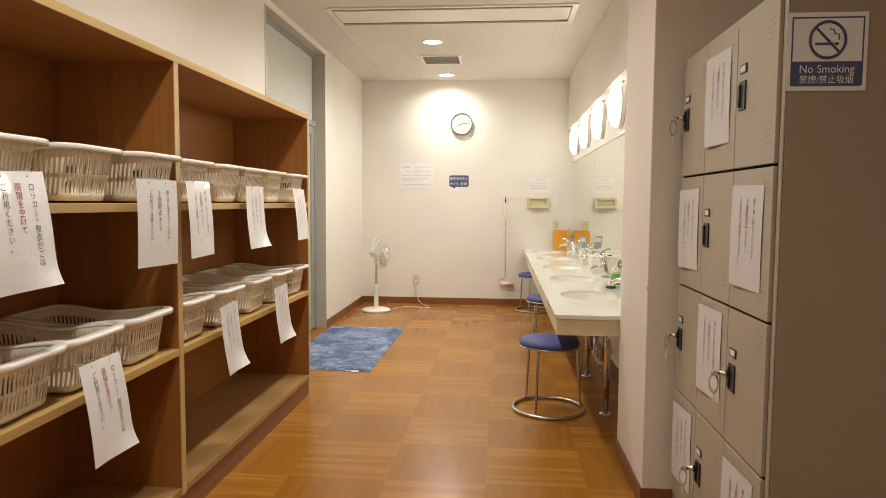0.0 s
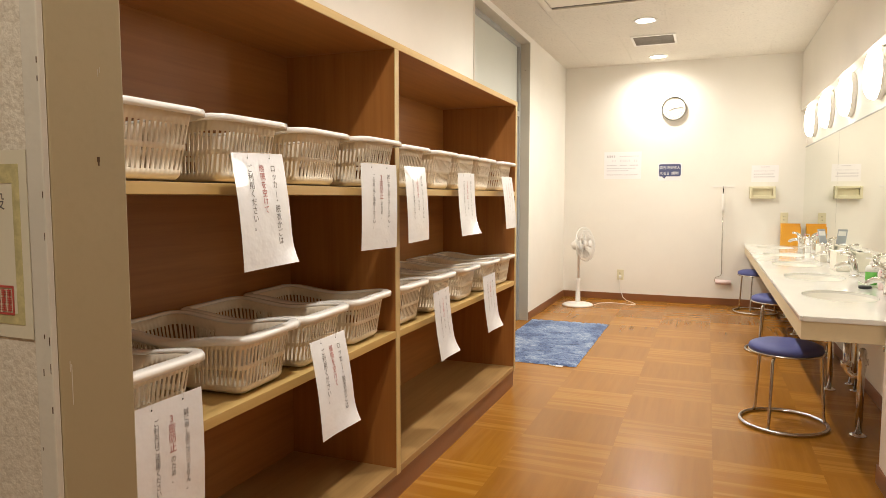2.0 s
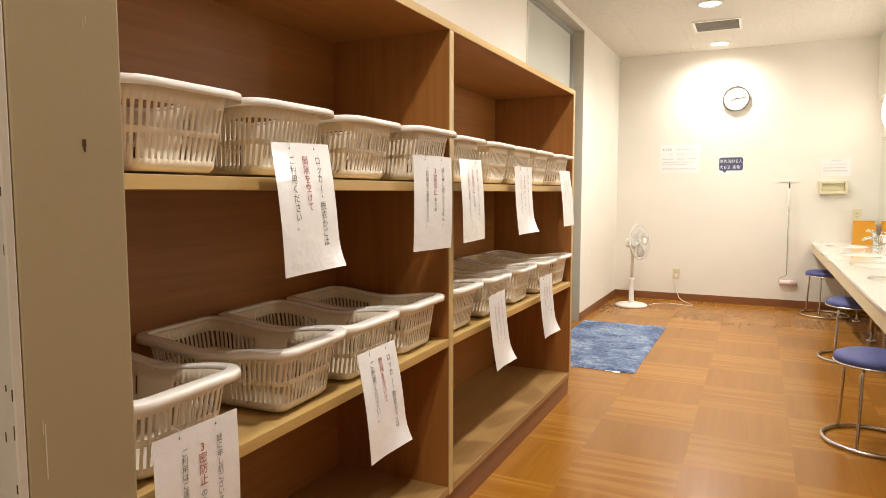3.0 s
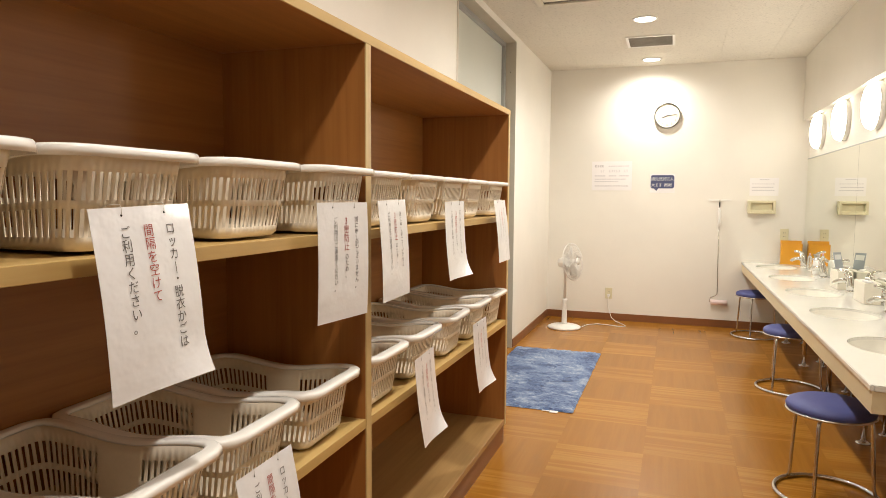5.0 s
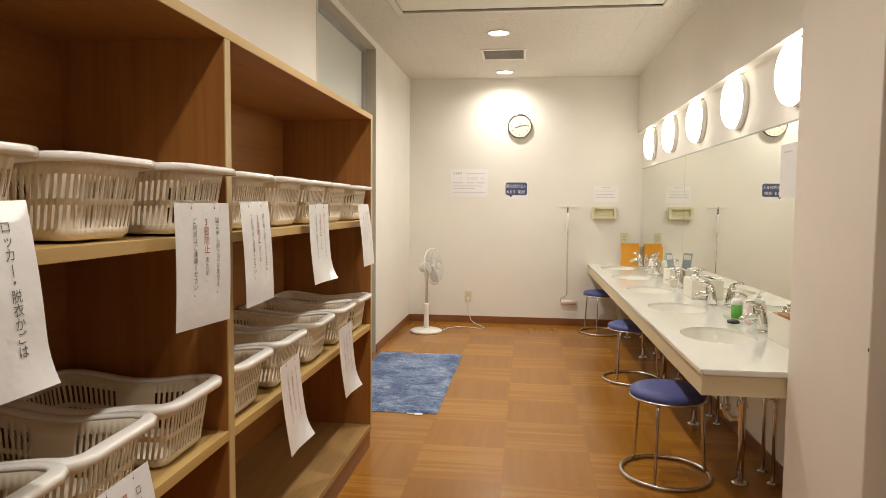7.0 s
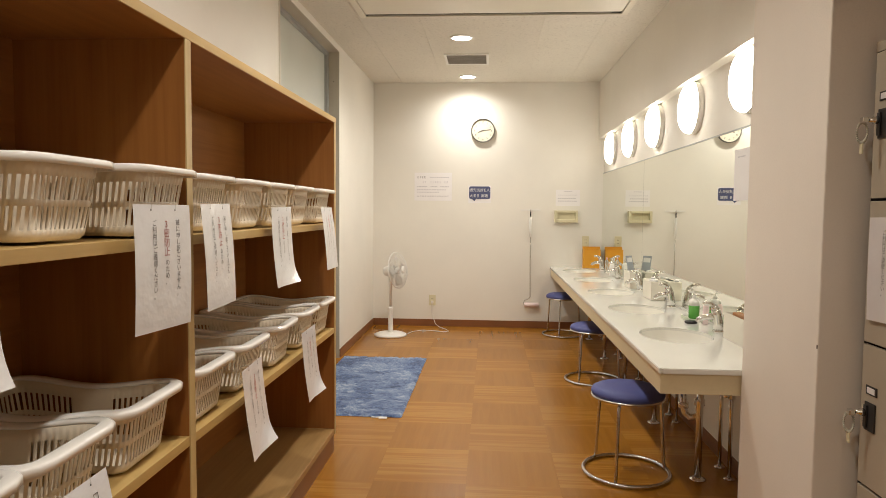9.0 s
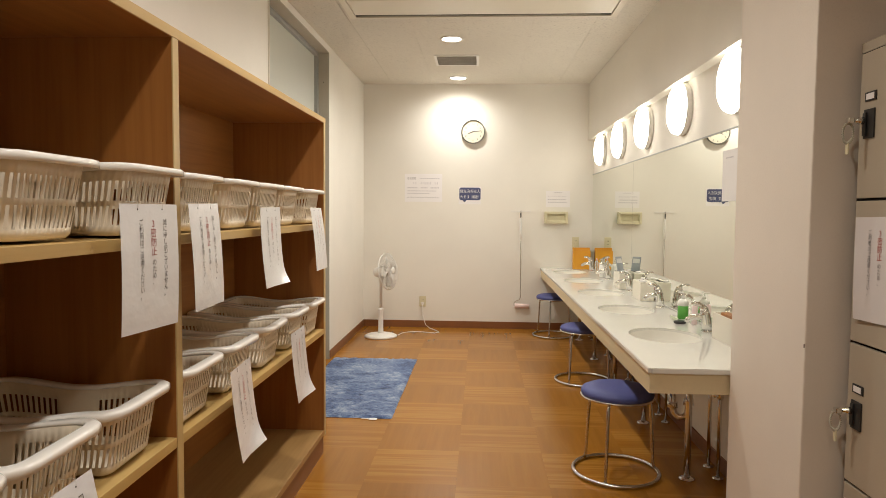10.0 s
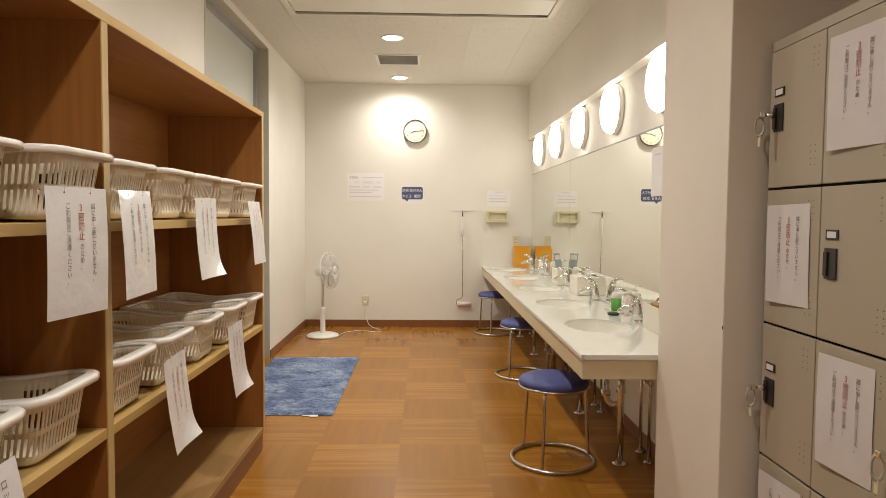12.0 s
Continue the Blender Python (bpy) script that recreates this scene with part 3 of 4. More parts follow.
HUNG = "laminated notice hanging from a clothes basket"
G1, G2 = "notices hung on the baskets", "notices taped on lockers"
hung = {
    "closed": notice("closed", 0.004, 0.0, SHEET, True, HUNG + ", black and red vertical lettering", G1),
    "curled": notice("closed", -0.005, 0.024, SHEET, True, HUNG + ", with a curled lower corner", G1),
    "spaced": notice("spaced", 0.006, 0.022, SHEET, True, HUNG + ", large black and red lettering", G1),
}
used = set()
for kind, y, z, x, yaw, lean, roll in (
        ("spaced", 0.455, 1.324, -0.690, 0, 5, 2), ("closed", 1.105, 1.326, -0.674, -8.5, 0, 0), ("closed", 1.445, 1.331, -0.690, 1, 3, 1),
        ("curled", 2.048, 1.325, -0.690, -2, 4, 1), ("closed", 2.737, 1.327, -0.690, 0, 6, 0), ("closed", 0.123, 0.771, -0.690, 0, 0, 0),
        ("spaced", 0.770, 0.782, -0.684, 2, 8, 0), ("curled", 1.710, 0.804, -0.684, 3, 7, 1), ("curled", 2.395, 0.797, -0.684, 0, 6, 1)):
    m = pose(x, y, z, 90, 0, 90 + yaw) @ pose(0, 0, 0, -lean, 0, roll)
    if kind in used:
        copy_thing(hung[kind], m)
    else:
        hung[kind].matrix_basis = m
        used.add(kind)


# ---- vanity counter ----
CY0, CX0, CZ = 2.249, 0.785, 0.695
SINKS = [2.99 + 0.895 * i for i in range(5)]
SX = 1.05
counter = thing("vanity_counter", "long white solid-surface washbasin counter with cream apron", "counter")


def worktop():
    """The slab with an oval hole for each bowl."""
    bm = bmesh.new()
    n = 40
    rx, ry = 0.176, 0.218
    edges = [CY0] + [(a + b) / 2 for a, b in zip(SINKS, SINKS[1:])] + [YF]
    for c, y0, y1 in zip(SINKS, edges, edges[1:]):
        hole = [(SX + rx * math.cos(2 * math.pi * k / n), c + ry * math.sin(2 * math.pi * k / n)) for k in range(n)]
        rim = []
        for k in range(n):
            dx, dy = math.cos(2 * math.pi * k / n) * rx, math.sin(2 * math.pi * k / n) * ry
            t = min([(XM - SX) / dx if dx > 1e-6 else 1e9, (CX0 - SX) / dx if dx < -1e-6 else 1e9, (y1 - c) / dy if dy > 1e-6 else 1e9, (y0 - c) / dy if dy < -1e-6 else 1e9])
            rim.append([SX + dx * t, c + dy * t])
        for corner in ((XM, y1), (CX0, y1), (CX0, y0), (XM, y0)):
            k = min(range(n), key=lambda q: (rim[q][0] - corner[0]) ** 2 + (rim[q][1] - corner[1]) ** 2)
            rim[k] = list(corner)
        a = [bm.verts.new((x, y, CZ)) for x, y in hole]
        b = [bm.verts.new((x, y, CZ)) for x, y in rim]
        d = [bm.verts.new((x, y, CZ - 0.022)) for x, y in hole]
        for k in range(n):
            q = (k + 1) % n
            bm.faces.new((a[k], a[q], b[q], b[k]))
            bm.faces.new((a[k], d[k], d[q], a[q]))
    bmesh.ops.remove_doubles(bm, verts=bm.verts[:], dist=0.0005)
    return bm


part("slab", worktop(), COUNTER, counter)
bm = boxes((CX0 - 0.004, CX0 + 0.010, CY0, YF, CZ - 0.022, CZ + 0.0005), (CX0 + 0.010, XM, CY0 - 0.004, CY0 + 0.010, CZ - 0.022, CZ + 0.0005))
bmesh.ops.bevel(bm, geom=bm.edges[:], offset=0.003, segments=2, affect="EDGES")
part("front_edge", bm, COUNTER, counter)
part("apron", boxes((CX0 + 0.004, CX0 + 0.024, CY0 + 0.004, YF, 0.592, CZ - 0.022), (CX0 + 0.024, XM, CY0 + 0.004, CY0 + 0.024, 0.592, CZ - 0.022)), SKIRT, counter, "cream laminate apron")
part("upstand", boxes((XM - 0.012, XM, CY0, YF, CZ, CZ + 0.012), bevel=0.002), COUNTER, counter)
for c in SINKS:
    bm = bmesh.new()
    prof = [(1.0, 0.0), (0.985, -0.012), (0.93, -0.05), (0.80, -0.10), (0.55, -0.135), (0.25, -0.148), (0.08, -0.150)]
    lathe(bm, prof, 40, Matrix.Translation((SX, c, CZ - 0.004)) @ Matrix.Diagonal((0.179, 0.221, 1, 1)), caps=False)
    bowl = part("basin", bm, CERAMIC, counter, "oval cream ceramic undermount basin")
    bm = bmesh.new()
    lathe(bm, [(0.0, 0.0), (0.024, 0.0), (0.026, 0.003), (0.020, 0.005), (0.0, 0.004)], 20, Matrix.Translation((SX, c, CZ - 0.153)), caps=False)
    part("drain", bm, CHROME, bowl, "chrome drain ring")


def tap(y):
    t = thing("basin_tap", "chrome single-lever basin mixer tap on the counter", "tap", "taps on the counter", pose(1.295, y, CZ))
    bm = bmesh.new()
    lathe(bm, [(0.030, 0.0), (0.030, 0.008), (0.025, 0.014)], 20)
    part("base_ring", bm, CHROME, t)
    bm = bmesh.new()
    tube(bm, [(0, 0, 0.01), (-0.004, 0, 0.05), (-0.012, 0, 0.095), (-0.018, 0, 0.118)], [0.027, 0.025, 0.026, 0.023], 16)
    part("column", bm, CHROME, t)
    bm = bmesh.new()
    tube(bm, [(-0.005, 0, 0.072), (-0.044, 0, 0.084), (-0.080, 0, 0.078), (-0.104, 0, 0.064), (-0.107, 0, 0.053)], [0.019, 0.017, 0.016, 0.015, 0.014], 14)
    part("spout", bm, CHROME, t)
    bm = bmesh.new()
    lathe(bm, [(0.021, 0.0), (0.022, 0.012), (0.016, 0.022), (0.004, 0.026)], 16, Matrix.Translation((-0.018, 0, 0.116)) @ pose(0, 0, 0, 0, -14, 0))
    tube(bm, [(-0.020, 0, 0.134), (-0.048, 0, 0.148), (-0.074, 0, 0.151), (-0.086, 0, 0.149)], [0.014, 0.012, 0.012, 0.009], 12)
    part("lever", bm, CHROME, t)
    bm = bmesh.new()
    tube(bm, [(-0.0402, 0.0, 0.122), (-0.043, 0, 0.123)], 0.004, 8)
    part("temperature_dot", bm, RED_INK, t, "small red marker dot")
    return t


one = tap(SINKS[0] + 0.10)
for c in SINKS[1:]:
    copy_thing(one, pose(1.295, c + 0.10, CZ))


def plumbing(c):
    """Waste trap and two supply pipes under one bowl."""
    tr = thing("waste_trap", "chrome waste pipe with an S bend standing on the floor", "pipe", "waste pipes under the counter", pose(SX + 0.09, c - 0.13, 0))
    bm = bmesh.new()
    tube(bm, [(-0.05, 0.10, 0.545), (-0.05, 0.10, 0.47)], 0.020, 12)
    tube(bm, [(-0.05, 0.10, 0.475), (-0.05, 0.10, 0.34), (-0.042, 0.098, 0.305), (-0.02, 0.09, 0.285), (0.005, 0.08, 0.29), (0.018, 0.07, 0.32), (0.018, 0.06, 0.39), (0.014, 0.045, 0.425), (0.006, 0.02, 0.435), (0, 0, 0.42), (0, 0, 0.39), (0, 0, 0.004)], 0.0165, 12)
    part("pipe", bm, CHROME, tr)
    for x, y, z in ((-0.05, 0.10, 0.475), (-0.05, 0.10, 0.345), (0.018, 0.062, 0.37)):
        bm = bmesh.new()
        lathe(bm, [(0.017, z - 0.016), (0.026, z - 0.014), (0.026, z + 0.014), (0.017, z + 0.016)], 12, Matrix.Translation((x, y, 0)))
        part("slip_nut", bm, CHROME, tr)
    bm = bmesh.new()
    lathe(bm, [(0.040, 0.0), (0.038, 0.006), (0.018, 0.014)], 20)
    part("floor_flange", bm, CHROME, tr)
    sup = thing("supply_pipe", "thin chrome water supply pipe with floor flange", "pipe", "supply pipes under the counter", pose(1.302, c + 0.04, 0))
    bm = bmesh.new()
    tube(bm, [(0, 0, 0.0), (0, 0, 0.665)], 0.0095, 10)
    part("pipe", bm, CHROME, sup)
    bm = bmesh.new()
    lathe(bm, [(0.027, 0.0), (0.026, 0.005), (0.010, 0.011)], 18)
    part("floor_flange", bm, CHROME, sup)
    bm = bmesh.new()
    lathe(bm, [(0.010, 0.40), (0.016, 0.405), (0.016, 0.44), (0.010, 0.445)], 12)
    tube(bm, [(0, 0, 0.42), (-0.035, 0, 0.42)], [0.008, 0.012], 10)
    part("stop_valve", bm, CHROME, sup)
    return tr, sup


tr, sup = plumbing(SINKS[0])
copy_thing(sup, pose(1.296, SINKS[0] - 0.115, 0))
for c in SINKS[1:]:
    copy_thing(tr, pose(SX + 0.09, c - 0.15, 0))
    copy_thing(sup, pose(1.283, c + 0.03, 0))
    copy_thing(sup, pose(1.283, c - 0.13, 0))

# ---- mirror and lamps above the counter ----
for i, (y0, y1) in enumerate(((2.254, 5.068), (5.071, YF - 0.006))):
    mir = tagged(new("mirror"), "large frameless wall mirror above the washbasins", "mirror", "mirror panels")
    part("glass", boxes((XM - 0.007, XM - 0.001, y0, y1, CZ + 0.013, 1.735)), MIRROR, mir)
    part("top_channel", boxes((XM - 0.011, XM - 0.0005, y0, y1, 1.735, 1.742)), ALU, mir, "thin metal top channel")
lamp = thing("wall_lamp", "round white drum wall lamp, lit, above the mirror", "lamp", "lamps above the mirror", pose(XM, 2.875, 1.953))
ROT = pose(0, 0, 0, 0, -90, 0)
bm = bmesh.new()
lathe(bm, [(0.152, 0.0), (0.156, 0.004), (0.156, 0.032), (0.152, 0.036)], 48, ROT)
part("drum", bm, WHITE_PLASTIC, lamp, "white painted metal ring")
bm = bmesh.new()
lathe(bm, [(0.154, 0.0365), (0.152, 0.050), (0.143, 0.066), (0.122, 0.080), (0.085, 0.090), (0.04, 0.095), (0.004, 0.096)], 48, ROT)
part("diffuser", bm, LAMP_FACE, lamp, "glowing opal glass diffuser")
for y in (3.76, 4.645, 5.53, 6.415):
    copy_thing(lamp, pose(XM, y, 1.953))

slip = thing("mirror_notice", "pale paper notice stuck on the mirror", "notice", "", pose(XM - 0.0085, 2.965, 1.507, 90, 0, -90))
part("sheet", boxes((-0.105, 0.105, -0.128, 0.128, 0.0, 0.0008)), PAPER, slip)
bars(slip, [(-0.06, 0.09, 0.10, 0.006, 6)], GREY_INK, 0.0009)

# ---- ceiling fittings ----
dl = thing("downlight", "small round recessed ceiling downlight, lit", "lamp", "ceiling downlights", pose(DOWNLIGHTS[0][0], DOWNLIGHTS[0][1], CEIL))
bm = bmesh.new()
lathe(bm, [(0.080, -0.001), (0.098, -0.001), (0.096, -0.006), (0.082, -0.008), (0.080, -0.001)], 32, caps=False)
part("trim_ring", bm, WHITE_PLASTIC, dl)
bm = bmesh.new()
lathe(bm, [(0.0805, -0.0035), (0.05, -0.005), (0.004, -0.0055)], 32)
part("lens", bm, DISC_FACE, dl, "glowing lens")
# the last copy only goes with the added entrance fill lamp
for x, y in DOWNLIGHTS[1:]:
    copy_thing(dl, pose(x, y, CEIL))

ac = thing("ceiling_air_conditioner", "long ivory ceiling cassette air conditioner with dark slots", "air conditioner")
ax0, ax1, ay0, ay1 = -0.865, 1.06, 3.98, 4.47
part("frame", boxes((ax0, ax1, ay0, ay0 + 0.03, CEIL - 0.013, CEIL - 0.0005), (ax0, ax1, ay1 - 0.022, ay1, CEIL - 0.013, CEIL - 0.0005), (ax0, ax0 + 0.045, ay0 + 0.03, ay1 - 0.022, CEIL - 0.013, CEIL - 0.0005), (ax1 - 0.045, ax1, ay0 + 0.03, ay1 - 0.022, CEIL - 0.013, CEIL - 0.0005), bevel=0.003), AC_PANEL, ac)
part("panel", boxes((ax0 + 0.05, ax1 - 0.05, ay0 + 0.085, ay1 - 0.075, CEIL - 0.009, CEIL - 0.001), bevel=0.003), AC_PANEL, ac, "smooth ivory centre panel")
for y0, y1 in ((ay0 + 0.031, ay0 + 0.084), (ay1 - 0.074, ay1 - 0.023)):
    s = part("slot", boxes((ax0 + 0.046, ax1 - 0.046, y0, y1, CEIL - 0.0025, CEIL - 0.0005)), DARK, ac, "dark air slot")
    part("louvre", boxes((ax0 + 0.06, ax1 - 0.12, (y0 + y1) / 2 - 0.004, (y0 + y1) / 2 + 0.006, CEIL - 0.007, CEIL - 0.003)), MESH_GREY, s)

vent = thing("ceiling_vent", "square ceiling exhaust vent with dusty grey louvres", "vent")
part("frame", boxes((-0.338, 0.072, 5.645, 5.668, CEIL - 0.010, CEIL - 0.0005), (-0.338, 0.072, 6.032, 6.055, CEIL - 0.010, CEIL - 0.0005), (-0.338, -0.315, 5.668, 6.032, CEIL - 0.010, CEIL - 0.0005), (0.049, 0.072, 5.668, 6.032, CEIL - 0.010, CEIL - 0.0005), bevel=0.002), WHITE_PLASTIC, vent)
part("backing", boxes((-0.315, 0.049, 5.668, 6.032, CEIL - 0.003, CEIL - 0.0008)), MESH_GREY, vent)
for i in range(12):
    y = 5.683 + i * 0.0303
    part("slat", boxes((-0.315, 0.049, y, y + 0.010, CEIL - 0.008, CEIL - 0.0035)), MESH_GREY, vent)


# ---- stools ----
def stool(m):
    s = thing("stool", "round stool with blue vinyl seat and chromed wire legs", "stool", "stools at the counter", m)
    bm = bmesh.new()
    lathe(bm, [(0.166, 0.396), (0.178, 0.403), (0.181, 0.416), (0.174, 0.431), (0.150, 0.442), (0.09, 0.448), (0.01, 0.450)], 40)
    part("seat", bm, SEAT, s, "blue vinyl cushion")
    bm = bmesh.new()
    lathe(bm, [(0.150, 0.391), (0.181, 0.391), (0.184, 0.395), (0.181, 0.402), (0.150, 0.402)], 40)
    part("seat_ring", bm, STEEL, s)
    bm = bmesh.new()
    tube(bm, [(0.212 * math.cos(2 * math.pi * k / 48), 0.212 * math.sin(2 * math.pi * k / 48), 0.011) for k in range(48)], 0.0105, 8, True)
    part("floor_ring", bm, STEEL, s)
    for a in (245, 130, 10):
        c, q = math.cos(radians(a)), math.sin(radians(a))
        bm = bmesh.new()
        tube(bm, [(r * c, r * q, z) for r, z in ((0.11, 0.387), (0.152, 0.386), (0.169, 0.379), (0.176, 0.362), (0.179, 0.33), (0.197, 0.05), (0.206, 0.014))], 0.008, 8)
        part("leg", bm, STEEL, s)
    return s


st = stool(pose(0.803, 2.92, 0, 0, 0, 0))
copy_thing(st, pose(0.917, 4.745, 0, 0, 0, -14))
copy_thing(st, pose(0.890, 6.635, 0, 0, 0, 8))

# ---- lockers ----
LX, LY0, LY1 = 1.223, 0.711, 1.640
lockers = thing("locker_bank", "beige enamelled steel coin lockers, twelve doors in three columns", "lockers")
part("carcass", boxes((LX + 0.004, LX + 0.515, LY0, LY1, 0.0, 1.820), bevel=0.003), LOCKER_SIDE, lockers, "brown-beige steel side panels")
part("front_frame", boxes((LX, LX + 0.0035, LY0, LY1, 1.790, 1.820), (LX, LX + 0.0035, LY0, LY1, 0.0, 0.078), (LX, LX + 0.0035, LY0, LY0 + 0.022, 0.078, 1.790), bevel=0.001), LOCKER, lockers, "beige steel face frame")
part("shadow_gap", boxes((LX + 0.0028, LX + 0.0038, LY0 + 0.022, LY1, 0.078, 1.790)), DARK, lockers)
ROWZ = (1.788, 1.360, 0.938, 0.514, 0.085)
COLY = (LY0 + 0.024, LY0 + 0.325, LY0 + 0.624, LY0 + 0.910)
LCK = []
for r, (z1, z0) in enumerate(zip(ROWZ, ROWZ[1:])):
    for c, (y0, y1) in enumerate(zip(COLY, COLY[1:])):
        d = part("locker_door", boxes((LX - 0.010, LX + 0.0025, y0 + 0.0025, y1 - 0.002, z0 + 0.004, z1 - 0.004), bevel=0.002), LOCKER, lockers, "beige steel door")
        hy, hz = y1 - 0.058, z1 - 0.213
        bm = boxes((LX - 0.0135, LX - 0.0105, hy - 0.027, hy + 0.027, hz + 0.066, hz + 0.093), bevel=0.001)
        part("number_plate", bm, BLACK, d, "small black number plate holder")
        part("number_card", boxes((LX - 0.0145, LX - 0.0136, hy - 0.019, hy + 0.019, hz + 0.071, hz + 0.088)), PAPER, d)
        part("lock_plate", boxes((LX - 0.015, LX - 0.0105, hy - 0.024, hy + 0.028, hz - 0.040, hz + 0.044), bevel=0.0015), BLACK, d, "black recessed lock handle")
        part("pull", boxes((LX - 0.020, LX - 0.0152, hy + 0.009, hy + 0.025, hz - 0.032, hz + 0.034), bevel=0.0015), BLACK, d)
        for gz in (z1 - 0.095, z0 + 0.06):
            bm = bmesh.new()
            for a in range(4):
                for b in range(2):
                    yy, zz = y0 + 0.035 + 0.022 * b, gz + 0.018 * a
                    box(bm, LX - 0.0108, LX - 0.0102, yy - 0.0013, yy + 0.0013, zz - 0.0013, zz + 0.0013)
            part("vent_holes", bm, DARK, d)
        LCK.append((r, c, y0, y1, z0, z1, hy, hz))


def key(m):
    k = thing("locker_key", "chrome locker key on a coiled clear wristband", "key", "keys in the lockers", m)
    bm = bmesh.new()
    lathe(bm, [(0.011, 0.0), (0.011, 0.012), (0.007, 0.016), (0.004, 0.03)], 12, pose(0, 0, 0, 0, -90, 0))
    box(bm, -0.045, -0.028, -0.010, 0.010, -0.008, 0.008, 0.002)
    part("key_bow", bm, CHROME, k)
    bm = bmesh.new()
    pts = []
    for i in range(240):
        a = 2 * math.pi * i / 240
        w = 2 * math.pi * 30 * i / 240
        rr = 0.026 + 0.004 * math.cos(w)
        u, o = rr * math.sin(a), 0.004 * math.sin(w)
        pts.append((-0.036 + 0.42 * u + 0.43 * o, 0.010 - 0.28 * u + 0.90 * o, -0.034 + 1.12 * rr * math.cos(a)))
    tube(bm, pts, 0.0016, 5, True)
    part("wristband", bm, CLEAR_BAND, k, "coiled clear plastic wristband")
    bm = boxes((-0.038, -0.034, 0.003, 0.017, -0.096, -0.064), bevel=0.001)
    part("tag", bm, CREAM_PLASTIC, k)
    return k


CLEAR_BAND = plain("cloudy_band_plastic", (0.72, 0.68, 0.55), 0.25, 0.0, 0.3, 1.4)
first, paper_on = None, {(0, 1), (1, 0), (1, 2), (2, 1), (3, 0), (3, 2)}
posted = notice("closed", 0.002, 0.0, OLD_PAPER, False, "white paper notice taped on a locker door", G2)
posted_used = False
for r, c, y0, y1, z0, z1, hy, hz in LCK:
    if (r, c) in paper_on:
        top = {0: z1 - 0.042, 1: z1 - 0.050, 2: z1 - 0.030, 3: z1 - 0.040}[r]
        m = pose(LX - 0.0172, (y0 + y1) / 2 + 0.008, top, 90, 0, -90) @ pose(0, 0, 0, 0, 3.2, (r * 3 + c) % 3 - 1.0)
        if not posted_used:
            posted.matrix_basis, posted_used = m, True
        else:
            copy_thing(posted, m)
    elif (r, c) in {(0, 2), (2, 2), (2, 0), (3, 1)}:
        m = pose(LX - 0.0205, hy + 0.018, hz + 0.012, 0, 0, 0)
        if first is None:
            first = key(m)
        else:
            copy_thing(first, m)

# no-smoking sign on the lockers' end panel
sign = thing("no_smoking_sign", "white and navy no-smoking sticker with cigarette symbol", "sign", "", pose(1.321, LY0 - 0.0005, 1.643, 90, 0, 0) @ Matrix.Diagonal((0.895, 0.94, 1, 1)))
part("plate", boxes((-0.108, 0.108, -0.104, 0.104, 0.0, 0.0012)), WHITE_INK, sign)
part("border", boxes((-0.098, 0.098, 0.088, 0.092, 0.0013, 0.0018), (-0.098, -0.094, -0.09, 0.088, 0.0013, 0.0018), (0.094, 0.098, -0.09, 0.088, 0.0013, 0.0018)), BLUE_INK, sign)
part("band", boxes((-0.0939, 0.0939, -0.092, -0.026, 0.0013, 0.0018)), BLUE_INK, sign, "navy lettering band")
bm = bmesh.new()
lathe(bm, [(0.044, 0.0014), (0.052, 0.0014), (0.052, 0.0021), (0.044, 0.0021), (0.044, 0.0014)], 40, Matrix.Translation((0, 0.031, 0)), caps=False)
box(bm, -0.047, 0.047, -0.0035, 0.0035, 0.0014, 0.0020, 0, Matrix.Translation((0, 0.031, 0)) @ pose(0, 0, 0, 0, 0, -45))
box(bm, -0.034, 0.016, 0.017, 0.024, 0.0014, 0.0019)
box(bm, 0.019, 0.030, 0.017, 0.024, 0.0014, 0.0019)
tube(bm, [(0.030, 0.030, 0.0016), (0.030, 0.045, 0.0016), (0.018, 0.048, 0.0016), (0.016, 0.058, 0.0016), (0.004, 0.060, 0.0016)], 0.0016, 5)
part("symbol", bm, BLUE_INK, sign, "crossed-out cigarette symbol")
for words, y, size in (("No Smoking", -0.032, 0.030), ("禁煙/禁止吸烟", -0.064, 0.0235)):
    me = text_mesh(words, size, WHITE_INK)
    me.transform(Matrix.Translation((0, y, 0.0021)))
    part("lettering", me, None, sign, "white lettering")

# ---- end wall: clock, notices, fittings ----
clock = thing("wall_clock", "round wall clock with dark rim and cream face", "clock", "", pose(0.011, YF, 2.205, 90, 0, 0))
bm = bmesh.new()
lathe(bm, [(0.121, 0.0), (0.130, 0.004), (0.132, 0.02), (0.130, 0.034), (0.125, 0.038), (0.121, 0.028)], 48, caps=False)
part("rim", bm, CLOCK_RIM, clock, "dark rim")
bm = bmesh.new()
lathe(bm, [(0.122, 0.0), (0.122, 0.024)], 48)
part("dial", bm, CREAM_PAPER, clock, "cream dial")
for h in range(1, 13):
    me = text_mesh(str(h), 0.030, INK)
    a = radians(90 - 30 * h)
    me.transform(Matrix.Translation((0.093 * math.cos(a), 0.093 * math.sin(a) + 0.011, 0.0246)))
    part("numeral", me, None, clock)
for a, ln, w in ((-158, 0.060, 0.0045), (6, 0.090, 0.0032)):
    bm = bmesh.new()
    box(bm, -0.016, ln, -w, w, 0.026, 0.0275, 0, pose(0, 0, 0, 0, 0, a))
    part("clock_hand", bm, INK, clock)
bm = bmesh.new()
lathe(bm, [(0.006, 0.024), (0.006, 0.029)], 12)
part("hub", bm, INK, clock)


